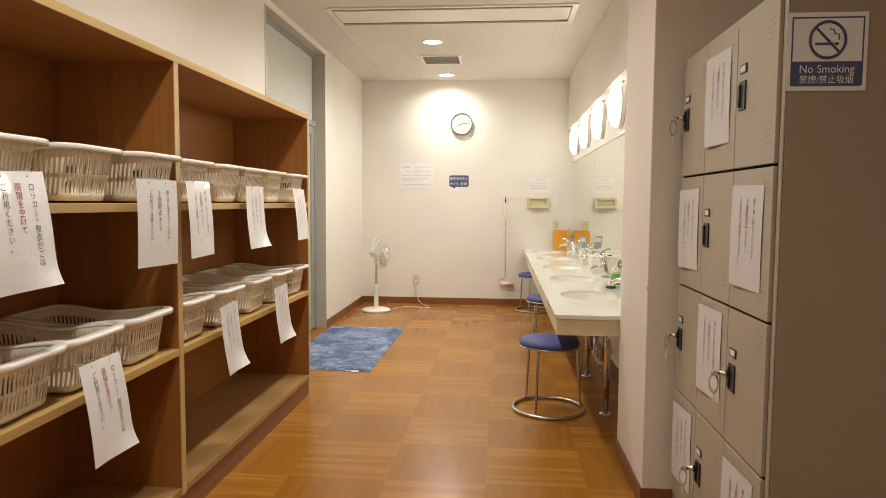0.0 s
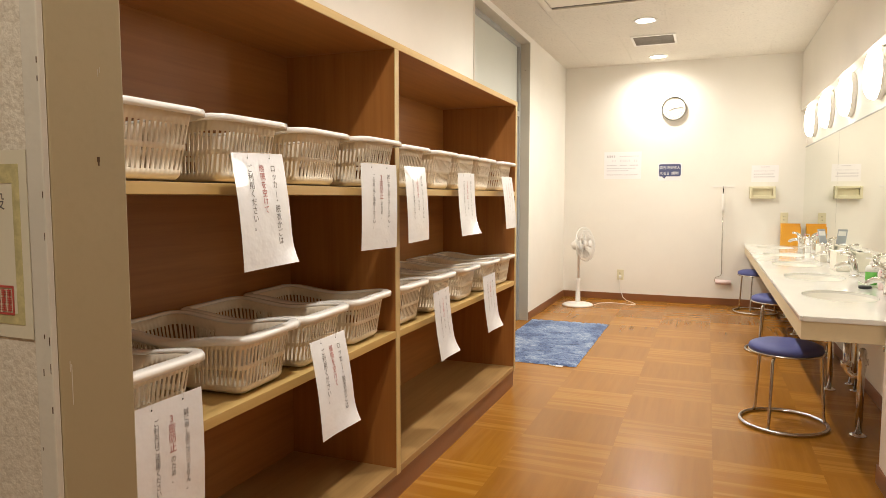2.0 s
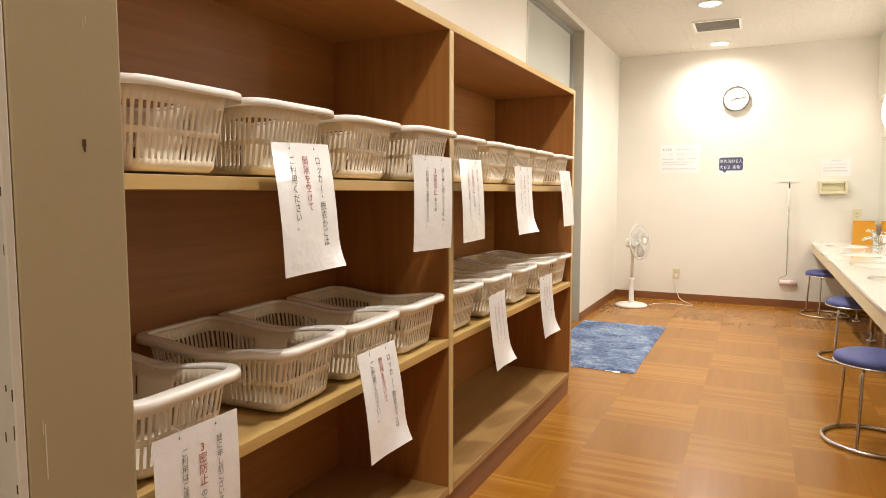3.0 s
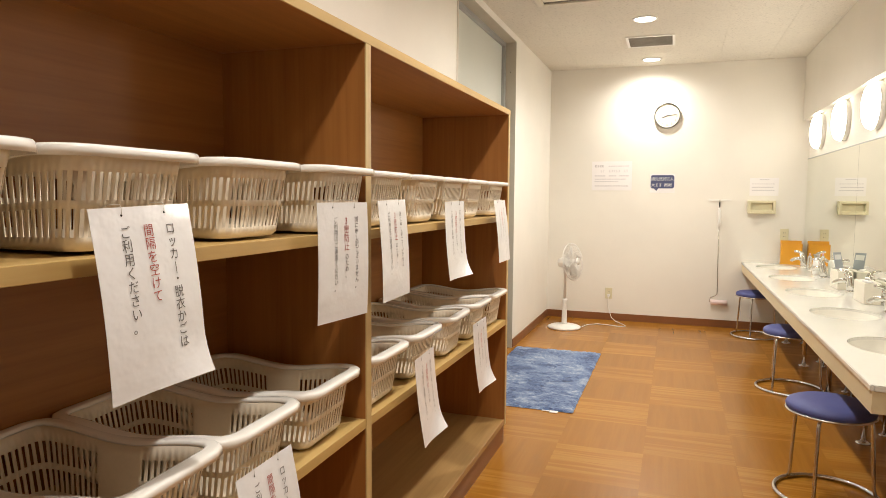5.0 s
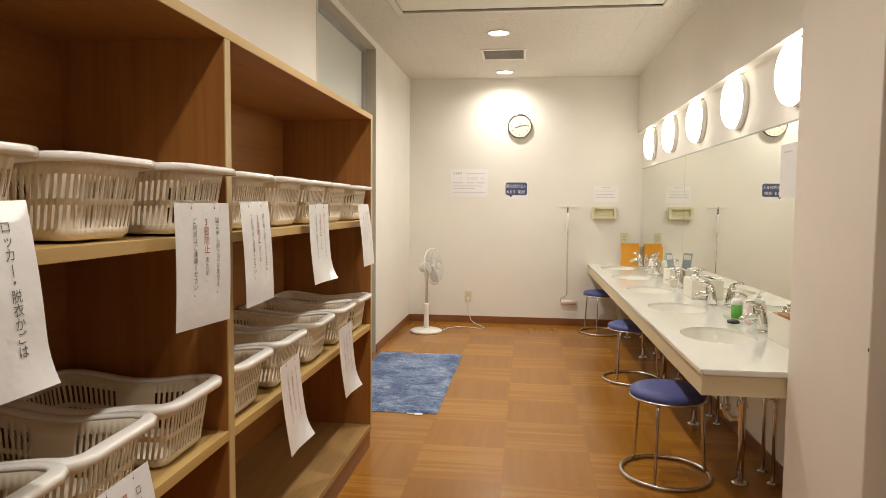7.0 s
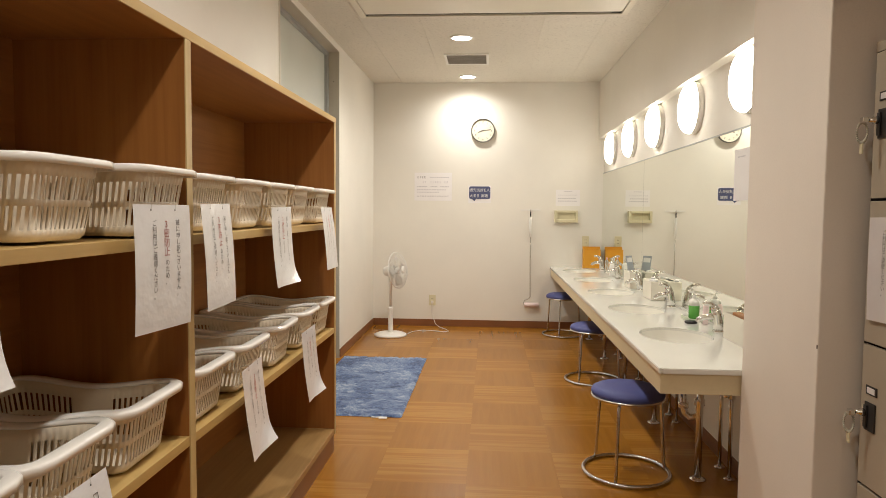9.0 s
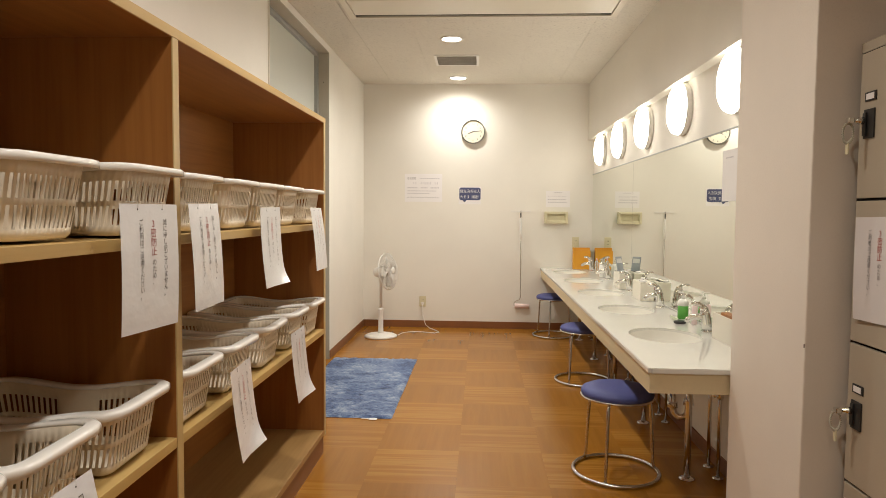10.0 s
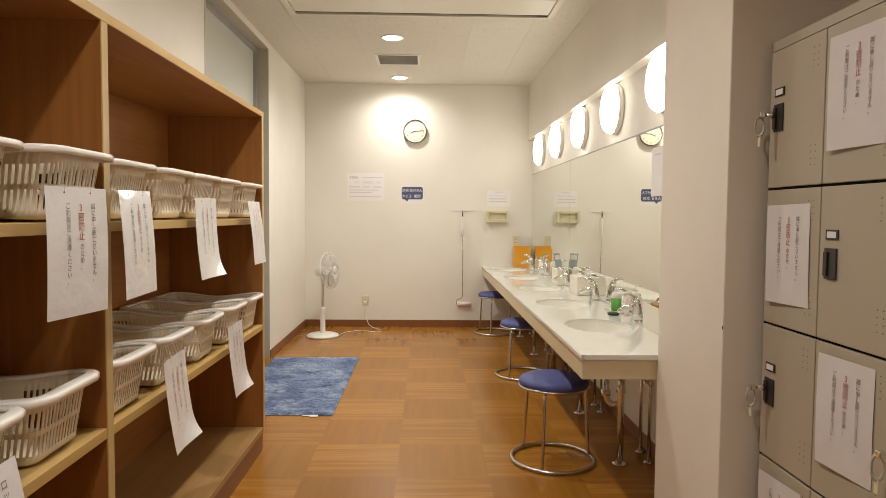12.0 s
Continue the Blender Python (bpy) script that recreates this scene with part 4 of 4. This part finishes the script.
def wall_sheet(name, label, x0, x1, z0, z1, material=PAPER, category="notice", thick=0.0012):
    s = thing(name, label, category, "", pose((x0 + x1) / 2, YF, (z0 + z1) / 2, 90, 0, 0))
    w, h = x1 - x0, z1 - z0
    part("sheet", boxes((-w / 2, w / 2, -h / 2, h / 2, 0.0005, 0.0005 + thick), bevel=0.0002), material, s)
    return s, w, h


s, w, h = wall_sheet("wall_notice", "white paper notice with faded heading and lines", -0.752, -0.33, 1.424, 1.737)
bars(s, ((-0.18, 0.105, 0.10, 0.024, 4),), DARK_PRINT)
bars(s, ((-0.035, 0.105, 0.22, 0.009, 9), (-0.12, 0.052, 0.045, 0.024, 2), (-0.03, 0.052, 0.12, 0.024, 5), (0.125, 0.052, 0.045, 0.024, 2)), GREY_INK)
bars(s, ((-0.18, 0.0, 0.115, 0.011, 7), (-0.03, 0.0, 0.08, 0.011, 5), (0.08, 0.0, 0.10, 0.011, 6), (-0.18, -0.035, 0.33, 0.009, 18), (-0.18, -0.062, 0.25, 0.009, 14)), GREY_INK)
bars(s, ((-0.18, -0.108, 0.36, 0.013, 13),), DARK_PRINT)

s = thing("speech_bubble_sign", "dark blue speech-bubble sign with white print", "sign", "", pose(-0.017, YF, 1.5125, 90, 0, 0))
part("backing_sheet", boxes((-0.126, 0.126, -0.112, 0.082, 0.0003, 0.0008)), PAPER, s, "clear-edged white backing")
bm = bmesh.new()
rim = [outline(k, 48, 0.238, 0.140, 0.020) for k in range(48)]
lo, hi = [bm.verts.new((x, y + 0.004, 0.0009)) for x, y in rim], [bm.verts.new((x, y + 0.004, 0.0030)) for x, y in rim]
bm.faces.new(lo)
bm.faces.new(hi)
for k in range(48):
    bm.faces.new((lo[k], lo[(k + 1) % 48], hi[(k + 1) % 48], hi[k]))
part("plate", bm, BLUE_INK, s)
bm = bmesh.new()
pts = [(-0.085, -0.0661), (-0.040, -0.0661), (-0.058, -0.092)]
va, vb = [bm.verts.new((x, y, 0.0009)) for x, y in pts], [bm.verts.new((x, y, 0.0030)) for x, y in pts]
bm.faces.new(va)
bm.faces.new(vb)
for i in range(3):
    bm.faces.new((va[i], va[(i + 1) % 3], vb[(i + 1) % 3], vb[i]))
part("bubble_tail", bm, BLUE_INK, s)
for words, x, y in (("請先洗好", -0.036, 0.051), ("人", 0.094, 0.051), ("大", -0.094, -0.012), ("謝謝", 0.056, -0.012)):
    me = text_mesh(words, 0.040, WHITE_INK)
    me.transform(Matrix.Translation((x, y, 0.0033)))
    part("lettering", me, None, s, "white lettering")
bars(s, ((0.048, 0.033, 0.030, 0.030, 1), (-0.068, -0.030, 0.066, 0.030, 2)), WHITE_INK, 0.0033)

s, w, h = wall_sheet("washing_notice", "pale printed notice above the paper holder", 0.829, 1.095, 1.375, 1.555)
bars(s, ((-0.04, 0.072, 0.09, 0.008, 4), (-0.11, 0.030, 0.21, 0.012, 10), (-0.11, -0.005, 0.20, 0.010, 10), (-0.11, -0.035, 0.21, 0.010, 11)), GREY_INK)

holder = thing("paper_holder", "cream plastic wall paper-towel holder", "holder", "", pose(0.941, YF, 1.26, 90, 0, 0))
part("back", boxes((-0.127, 0.127, -0.066, 0.066, 0.0005, 0.01), bevel=0.002), CREAM_PLASTIC, holder)
part("rim", boxes((-0.127, -0.100, -0.066, 0.066, 0.0105, 0.075), (0.100, 0.127, -0.066, 0.066, 0.0105, 0.075), (-0.100, 0.100, -0.066, -0.030, 0.0105, 0.075), (-0.100, 0.100, 0.040, 0.066, 0.0105, 0.075), bevel=0.004), CREAM_PLASTIC, holder)
part("tray_floor", boxes((-0.098, 0.098, -0.029, 0.039, 0.0105, 0.040), bevel=0.002), CREAM_PLASTIC, holder)


def outlet(x, z, label):
    o = thing("wall_outlet", label, "outlet", "", pose(x, YF, z, 90, 0, 0))
    part("cover_plate", boxes((-0.038, 0.038, -0.060, 0.060, 0.0005, 0.008), bevel=0.003), CREAM_PLASTIC, o)
    part("socket_slots", boxes((-0.008, -0.005, 0.012, 0.024, 0.0081, 0.0085), (0.005, 0.008, 0.012, 0.024, 0.0081, 0.0085), (-0.008, -0.005, -0.024, -0.012, 0.0081, 0.0085), (0.005, 0.008, -0.024, -0.012, 0.0081, 0.0085)), DARK, o)
    return o


outlet(-0.540, 0.297, "cream wall outlet above the skirting")
outlet(1.165, 0.985, "cream wall outlet above the counter")

roller = thing("carpet_roller", "long-handled sticky carpet roller hanging on the wall", "cleaning roller")
bm = bmesh.new()
tube(bm, [(0.552, YF - 0.03, 1.30), (0.555, YF - 0.03, 0.70), (0.560, YF - 0.03, 0.36), (0.548, YF - 0.03, 0.335), (0.500, YF - 0.03, 0.315), (0.490, YF - 0.03, 0.29), (0.494, YF - 0.03, 0.268)], 0.0045, 8)
part("rod", bm, STEEL, roller)
part("hanging_loop", boxes((0.546, 0.558, YF - 0.037, YF - 0.024, 1.262, 1.312), bevel=0.002), BLACK, roller, "dark hanging loop")
bm = bmesh.new()
tube(bm, [(0.552, YF - 0.03, 1.25), (0.552, YF - 0.03, 1.235), (0.553, YF - 0.03, 1.08), (0.554, YF - 0.03, 1.03)], [0.010, 0.015, 0.015, 0.010], 12)
part("grip", bm, WHITE_PLASTIC, roller, "white plastic grip")
bm = bmesh.new()
tube(bm, [(0.497, YF - 0.045, 0.268), (0.500, YF - 0.045, 0.268), (0.656, YF - 0.045, 0.266), (0.660, YF - 0.045, 0.266)], [0.016, 0.027, 0.027, 0.016], 18)
part("roll", bm, PALE_PINK, roller, "pale pink adhesive roll")
hook = thing("wall_hook", "small clear hook rail on the wall", "hook")
part("rail", boxes((0.445, 0.662, YF - 0.006, YF - 0.0005, 1.318, 1.334), bevel=0.001), WHITE_PLASTIC, hook)
bm = bmesh.new()
tube(bm, [(0.552, YF - 0.004, 1.325), (0.552, YF - 0.035, 1.318), (0.552, YF - 0.043, 1.335)], 0.003, 6)
part("peg", bm, STEEL, hook)

# ---- fan, cord and rug ----
fx, fy = -0.925, 6.39
fan = thing("pedestal_fan", "white pedestal fan standing at rest on the floor", "fan", "", pose(fx, fy, 0))
bm = bmesh.new()
lathe(bm, [(0.166, 0.0), (0.170, 0.008), (0.168, 0.018), (0.140, 0.030), (0.07, 0.040), (0.03, 0.046)], 40)
part("base", bm, WHITE_PLASTIC, fan)
bm = bmesh.new()
lathe(bm, [(0.034, 0.040), (0.027, 0.06), (0.025, 0.28), (0.029, 0.295), (0.020, 0.305)], 20)
part("lower_pole", bm, WHITE_PLASTIC, fan)
bm = bmesh.new()
lathe(bm, [(0.015, 0.30), (0.015, 0.565), (0.024, 0.575), (0.026, 0.63), (0.020, 0.65)], 16)
part("upper_pole", bm, WHITE_PLASTIC, fan)
HEAD = Matrix.Translation((0.03, -0.01, 0.685)) @ pose(0, 0, 0, 0, 0, -22) @ pose(0, 0, 0, 0, 82, 0)
bm = bmesh.new()
lathe(bm, [(0.02, -0.105), (0.045, -0.10), (0.055, -0.07), (0.055, -0.03), (0.050, 0.0), (0.02, 0.012)], 20, HEAD)
part("motor_housing", bm, WHITE_PLASTIC, fan)
for k in range(4):
    bm = bmesh.new()
    a0 = 2 * math.pi * k / 4
    rows_ = []
    for i in range(7):
        r = 0.028 + 0.022 * i
        wid = 0.25 + 0.62 * math.sin(math.pi * min(1, (i + 1.2) / 8.2))
        rows_.append([bm.verts.new((r * math.cos(a0 + wid * (j / 4 - 0.5)), r * math.sin(a0 + wid * (j / 4 - 0.5)), 0.050 + 0.030 * (j / 4 - 0.5))) for j in range(5)])
    for p, q in zip(rows_, rows_[1:]):
        for j in range(4):
            f = bm.faces.new((p[j], p[j + 1], q[j + 1], q[j]))
            f.smooth = True
    bmesh.ops.solidify(bm, geom=bm.faces[:], thickness=0.002)
    bmesh.ops.transform(bm, verts=bm.verts[:], matrix=HEAD)
    part("blade", bm, WHITE_PLASTIC, fan)
bm = bmesh.new()
lathe(bm, [(0.028, 0.03), (0.030, 0.06), (0.022, 0.075), (0.003, 0.08)], 18, HEAD)
part("hub", bm, WHITE_PLASTIC, fan)


def cage(z0, z1, hub_r):
    bm = bmesh.new()
    for rr, zz in ((0.188, z0), (0.150, z0 + (z1 - z0) * 0.55), (0.100, z0 + (z1 - z0) * 0.9), (hub_r, z1)):
        tube(bm, [(rr * math.cos(2 * math.pi * k / 36), rr * math.sin(2 * math.pi * k / 36), zz) for k in range(36)], 0.0022 if rr < 0.18 else 0.0045, 5, True)
    for k in range(56):
        c, q = math.cos(2 * math.pi * k / 56), math.sin(2 * math.pi * k / 56)
        tube(bm, [(hub_r * c, hub_r * q, z1), (0.100 * c, 0.100 * q, z0 + (z1 - z0) * 0.9), (0.150 * c, 0.150 * q, z0 + (z1 - z0) * 0.55), (0.188 * c, 0.188 * q, z0)], 0.0013, 4)
    bmesh.ops.transform(bm, verts=bm.verts[:], matrix=HEAD)
    return bm


part("front_grille", cage(0.052, 0.112, 0.036), WHITE_PLASTIC, fan, "fine white wire grille")
part("rear_grille", cage(0.048, 0.0, 0.052), WHITE_PLASTIC, fan, "fine white wire grille")
bm = bmesh.new()
lathe(bm, [(0.036, 0.110), (0.036, 0.116), (0.02, 0.119), (0.002, 0.12)], 20, HEAD)
part("badge", bm, WHITE_PLASTIC, fan)

cord = thing("power_cord", "thin white power cord from outlet to fan", "cord")
bm = bmesh.new()
tube(bm, [(-0.54, YF - 0.028, 0.275), (-0.54, YF - 0.036, 0.25), (-0.545, YF - 0.030, 0.17), (-0.525, YF - 0.03, 0.10), (-0.50, YF - 0.05, 0.035), (-0.45, YF - 0.10, 0.007), (-0.36, YF - 0.24, 0.005), (-0.33, YF - 0.33, 0.005), (-0.38, YF - 0.38, 0.005), (-0.50, YF - 0.33, 0.005), (-0.62, YF - 0.31, 0.005), (-0.72, YF - 0.40, 0.005), (-0.755, YF - 0.55, 0.008)], 0.0038, 7)
part("cable", bm, WHITE_PLASTIC, cord)
part("plug", boxes((-0.553, -0.527, YF - 0.034, YF - 0.0087, 0.262, 0.290), bevel=0.004), WHITE_PLASTIC, cord)

rug = thing("bath_mat", "blue mottled shaggy rug on the floor by the door", "rug")
random.seed(8)
bm = bmesh.new()
nx, ny = 46, 84
X0, X1, Y0, Y1 = -1.185, -0.443, 3.674, 5.345
grid = [[bm.verts.new((X0 + (X1 - X0) * i / nx + random.uniform(-0.004, 0.004), Y0 + (Y1 - Y0) * j / ny + random.uniform(-0.004, 0.004), 0.003 if i in (0, nx) or j in (0, ny) else 0.013 + random.uniform(-0.004, 0.004))) for i in range(nx + 1)] for j in range(ny + 1)]
for j in range(ny):
    for i in range(nx):
        f = bm.faces.new((grid[j][i], grid[j][i + 1], grid[j + 1][i + 1], grid[j + 1][i]))
        f.smooth = True
box(bm, X0 + 0.004, X1 - 0.004, Y0 + 0.004, Y1 - 0.004, 0.0005, 0.003)
part("rug_surface", bm, RUG, rug)
part("care_label", boxes((-0.585, -0.535, 3.640, 3.676, 0.003, 0.005), (-0.635, -0.588, 3.658, 3.676, 0.003, 0.004)), WHITE_INK, rug, "small white care label")

# ---- things on the counter ----
def bottle(name, label, x, y, r, h, body_m, cap_m, pump=False, rest=0.0006):
    b = thing(name, label, "bottle", "", pose(x, y, CZ + rest))
    bm = bmesh.new()
    if body_m is GREEN:
        lathe(bm, [(r * 0.9, 0.0), (r, 0.006), (r, h * 0.56)], 20)
        part("liquid", bm, GREEN, b, "green liquid soap")
        bm = bmesh.new()
        lathe(bm, [(r, h * 0.5605), (r, h * 0.72), (r * 0.75, h * 0.82), (r * 0.35, h * 0.86)], 20)
        part("shoulder", bm, WHITE_PLASTIC, b, "cloudy white bottle shoulder")
    else:
        lathe(bm, [(r * 0.9, 0.0), (r, 0.006), (r, h * 0.72), (r * 0.75, h * 0.82), (r * 0.35, h * 0.86)], 20)
        part("body", bm, body_m, b)
    bm = bmesh.new()
    lathe(bm, [(r * 0.4, h * 0.862), (r * 0.4, h * 0.95), (r * 0.2, h)], 14)
    if pump:
        tube(bm, [(0, 0, h * 0.98), (0, 0, h * 1.12), (-0.03, 0, h * 1.13)], 0.005, 8)
    part("pump" if pump else "cap", bm, cap_m, b)
    return b


bottle("soap_bottle", "clear pump bottle half full of green hand soap", 1.284, 3.47, 0.030, 0.135, GREEN, WHITE_PLASTIC, True, 0.0108)
bottle("lotion_bottle", "slim pale pink lotion bottle standing on the counter", 1.305, 3.33, 0.015, 0.135, PALE_PINK, WHITE_PLASTIC)
bottle("soap_bottle", "white pump bottle with green label by the far basins", 1.285, 6.02, 0.030, 0.15, WHITE_PLASTIC, CLEAR, True)
bottle("spray_bottle", "slim clear spray bottle beside a tap", 1.29, 6.36, 0.018, 0.16, CLEAR, PINK)


def tissue_box(x, y, turn, label):
    b = thing("tissue_box", label, "tissue box", "boxes on the counter", pose(x, y, CZ + 0.0006, 0, 0, turn))
    part("carton", boxes((-0.048, 0.048, -0.125, 0.125, 0.0, 0.132), bevel=0.004), AC_PANEL, b)
    part("opening", boxes((-0.016, 0.016, -0.055, 0.055, 0.1323, 0.1333)), DARK, b, "dark dispensing slot")
    return b


tissue_box(1.285, 4.42, 0, "cream tissue box with dark slot on the counter")
tissue_box(1.285, 5.12, 0, "cream box holding small amenities on the counter")
for x, y, turn in ((1.262, 4.33, 20), (1.300, 4.50, -15), (1.285, 5.06, 30)):
    sachet = thing("sachet", "small white paper sachet lying on a box", "sachet", "sachets on the boxes", pose(x, y, CZ + 0.1342, 0, 0, turn))
    part("wrap", boxes((-0.014, 0.014, -0.035, 0.035, 0.0, 0.012), bevel=0.003), PAPER, sachet)
tray = thing("amenity_tray", "open cream box of toiletries at the counter's end", "box", "", pose(1.308, 2.61, CZ + 0.0006))
for row in ((-0.034, -0.029, -0.35, 0.35, 0.0, 0.128), (0.023, 0.028, -0.35, 0.35, 0.0, 0.128), (-0.029, 0.023, -0.35, -0.344, 0.0, 0.128), (-0.029, 0.023, 0.344, 0.35, 0.0, 0.128)):
    part("side", boxes(row, bevel=0.001), AC_PANEL, tray)
part("bottom", boxes((-0.029, 0.023, -0.344, 0.344, 0.0, 0.006)), AC_PANEL, tray)
packet = thing("paper_packet", "brown paper packet standing in the amenity tray", "packet", "", pose(1.305, 2.80, CZ + 0.0068))
part("wrap", boxes((-0.022, 0.020, -0.08, 0.07, 0.0, 0.134), bevel=0.004), CARCASS, packet)
soap_rest = thing("soap_tray", "pale green plastic tray under the soap bottle", "tray", "", pose(1.284, 3.47, CZ + 0.0006))
part("dish", boxes((-0.050, 0.050, -0.075, 0.075, 0.0, 0.010), (-0.050, -0.045, -0.075, 0.075, 0.0101, 0.020), (0.045, 0.050, -0.075, 0.075, 0.0101, 0.020), bevel=0.001), PALE_GREEN, soap_rest)
plug = thing("drain_plug", "black rubber basin plug lying on the counter", "plug", "", pose(1.235, 3.36, CZ + 0.0006))
bm = bmesh.new()
lathe(bm, [(0.030, 0.0), (0.034, 0.004), (0.034, 0.012), (0.028, 0.016), (0.008, 0.017)], 22)
part("disc", bm, BLACK, plug)
card = thing("counter_card", "small slate-grey leaning card stand on a cream box", "card stand", "", pose(1.283, 5.18, CZ + 0.1338, 0, 0, 38))
bm = bmesh.new()
box(bm, -0.038, 0.038, -0.002, 0.002, 0.0, 0.125, 0.0005, pose(0, 0, 0, -14, 0, 0))
part("card", bm, SLATE, card)
bm = bmesh.new()
box(bm, -0.030, 0.030, -0.0035, -0.0025, 0.070, 0.108, 0, pose(0, 0, 0, -14, 0, 0))
part("print_block", bm, WHITE_INK, card)
part("foot", boxes((-0.024, 0.024, 0.0, 0.045, 0.0, 0.004)), CLEAR, card)
org = thing("orange_stand", "translucent orange acrylic leaflet holder on the counter", "holder", "", pose(1.222, 6.93, CZ + 0.0006))
part("back_plate", boxes((-0.095, 0.095, 0.030, 0.036, 0.0, 0.235), bevel=0.001), ORANGE, org)
part("front_plate", boxes((-0.095, 0.095, -0.030, -0.024, 0.0, 0.205), (-0.095, -0.090, -0.024, 0.030, 0.0, 0.205), (0.090, 0.095, -0.024, 0.030, 0.0, 0.205), (-0.090, 0.090, -0.024, 0.030, 0.0, 0.006)), ORANGE, org)

# ---- certificate on the papered wall ----
cert = thing("certificate", "cream certificate with gold border and red seal", "certificate", "", pose(-0.4155, -0.4802, 1.160, 90, 0, 0))
part("sheet", boxes((-0.1485, 0.1485, -0.1005, 0.1005, 0.0005, 0.0013)), CREAM_PAPER, cert)
part("border", boxes((-0.137, 0.137, 0.066, 0.086, 0.0014, 0.0017), (-0.137, 0.137, -0.086, -0.074, 0.0014, 0.0017), (-0.137, -0.126, -0.074, 0.066, 0.0014, 0.0017), (0.126, 0.137, -0.074, 0.066, 0.0014, 0.0017)), GOLD, cert, "pale gold ornamental border")
for words, x, z, size in (("施設", 0.094, 0.055, 0.020), ("査せ", 0.073, -0.047, 0.013)):
    me = text_mesh(words, size, INK)
    me.transform(Matrix.Translation((x, z, 0.0015)))
    part("lettering", me, None, cert)
s0, s1 = 0.0885, -0.076
part("seal", boxes((s0, s0 + 0.0025, s1, s1 + 0.032, 0.0018, 0.0021), (s0 + 0.0305, s0 + 0.033, s1, s1 + 0.032, 0.0018, 0.0021), (s0 + 0.0025, s0 + 0.0305, s1, s1 + 0.0025, 0.0018, 0.0021), (s0 + 0.0025, s0 + 0.0305, s1 + 0.0295, s1 + 0.032, 0.0018, 0.0021), *[(s0 + 0.0045 + 0.0088 * i, s0 + 0.0112 + 0.0088 * i, s1 + 0.0042 + 0.0084 * j + 0.0024 * k, s1 + 0.0057 + 0.0084 * j + 0.0024 * k, 0.0018, 0.0021) for i in range(3) for j in range(3) for k in range(3)], *[(s0 + 0.0075 + 0.0088 * i, s0 + 0.0089 + 0.0088 * i, s1 + 0.004, s1 + 0.028, 0.0022, 0.0024) for i in range(3)]), SEAL, cert, "square red seal stamp")

# ---- floor tiles ----
floor = structure("floor", boxes((-2.75, 1.95, YB - 0.15, YF + 0.15, -0.06, -0.004)), SUBFLOOR, "woodgrain vinyl tiles laid in alternating directions", "floor")
T = 0.45
TILES = []
for tone in (TILE_SHEEN, TILE_DULL):
    bm = bmesh.new()
    box(bm, -T / 2 + 0.0001, T / 2 - 0.0001, -T / 2 + 0.0001, T / 2 - 0.0001, -0.004, 0.0)
    TILES.append(mesh_of("tile", bm, tone))
for i in range(-6, 5):
    for j in range(-13, 9):
        x, y = T * (i + 0.5), 3.15 + T * (j + 0.5)
        if y + T / 2 < YB or y - T / 2 > YF or (y - T / 2 > 0.05 and x + T / 2 < XL):
            continue
        ob = new("tile", TILES[(i + j) % 2])
        ob.parent = floor
        ob.matrix_basis = pose(x, y, 0, 0, 0, 0 if (i + j) % 2 == 0 else 90)
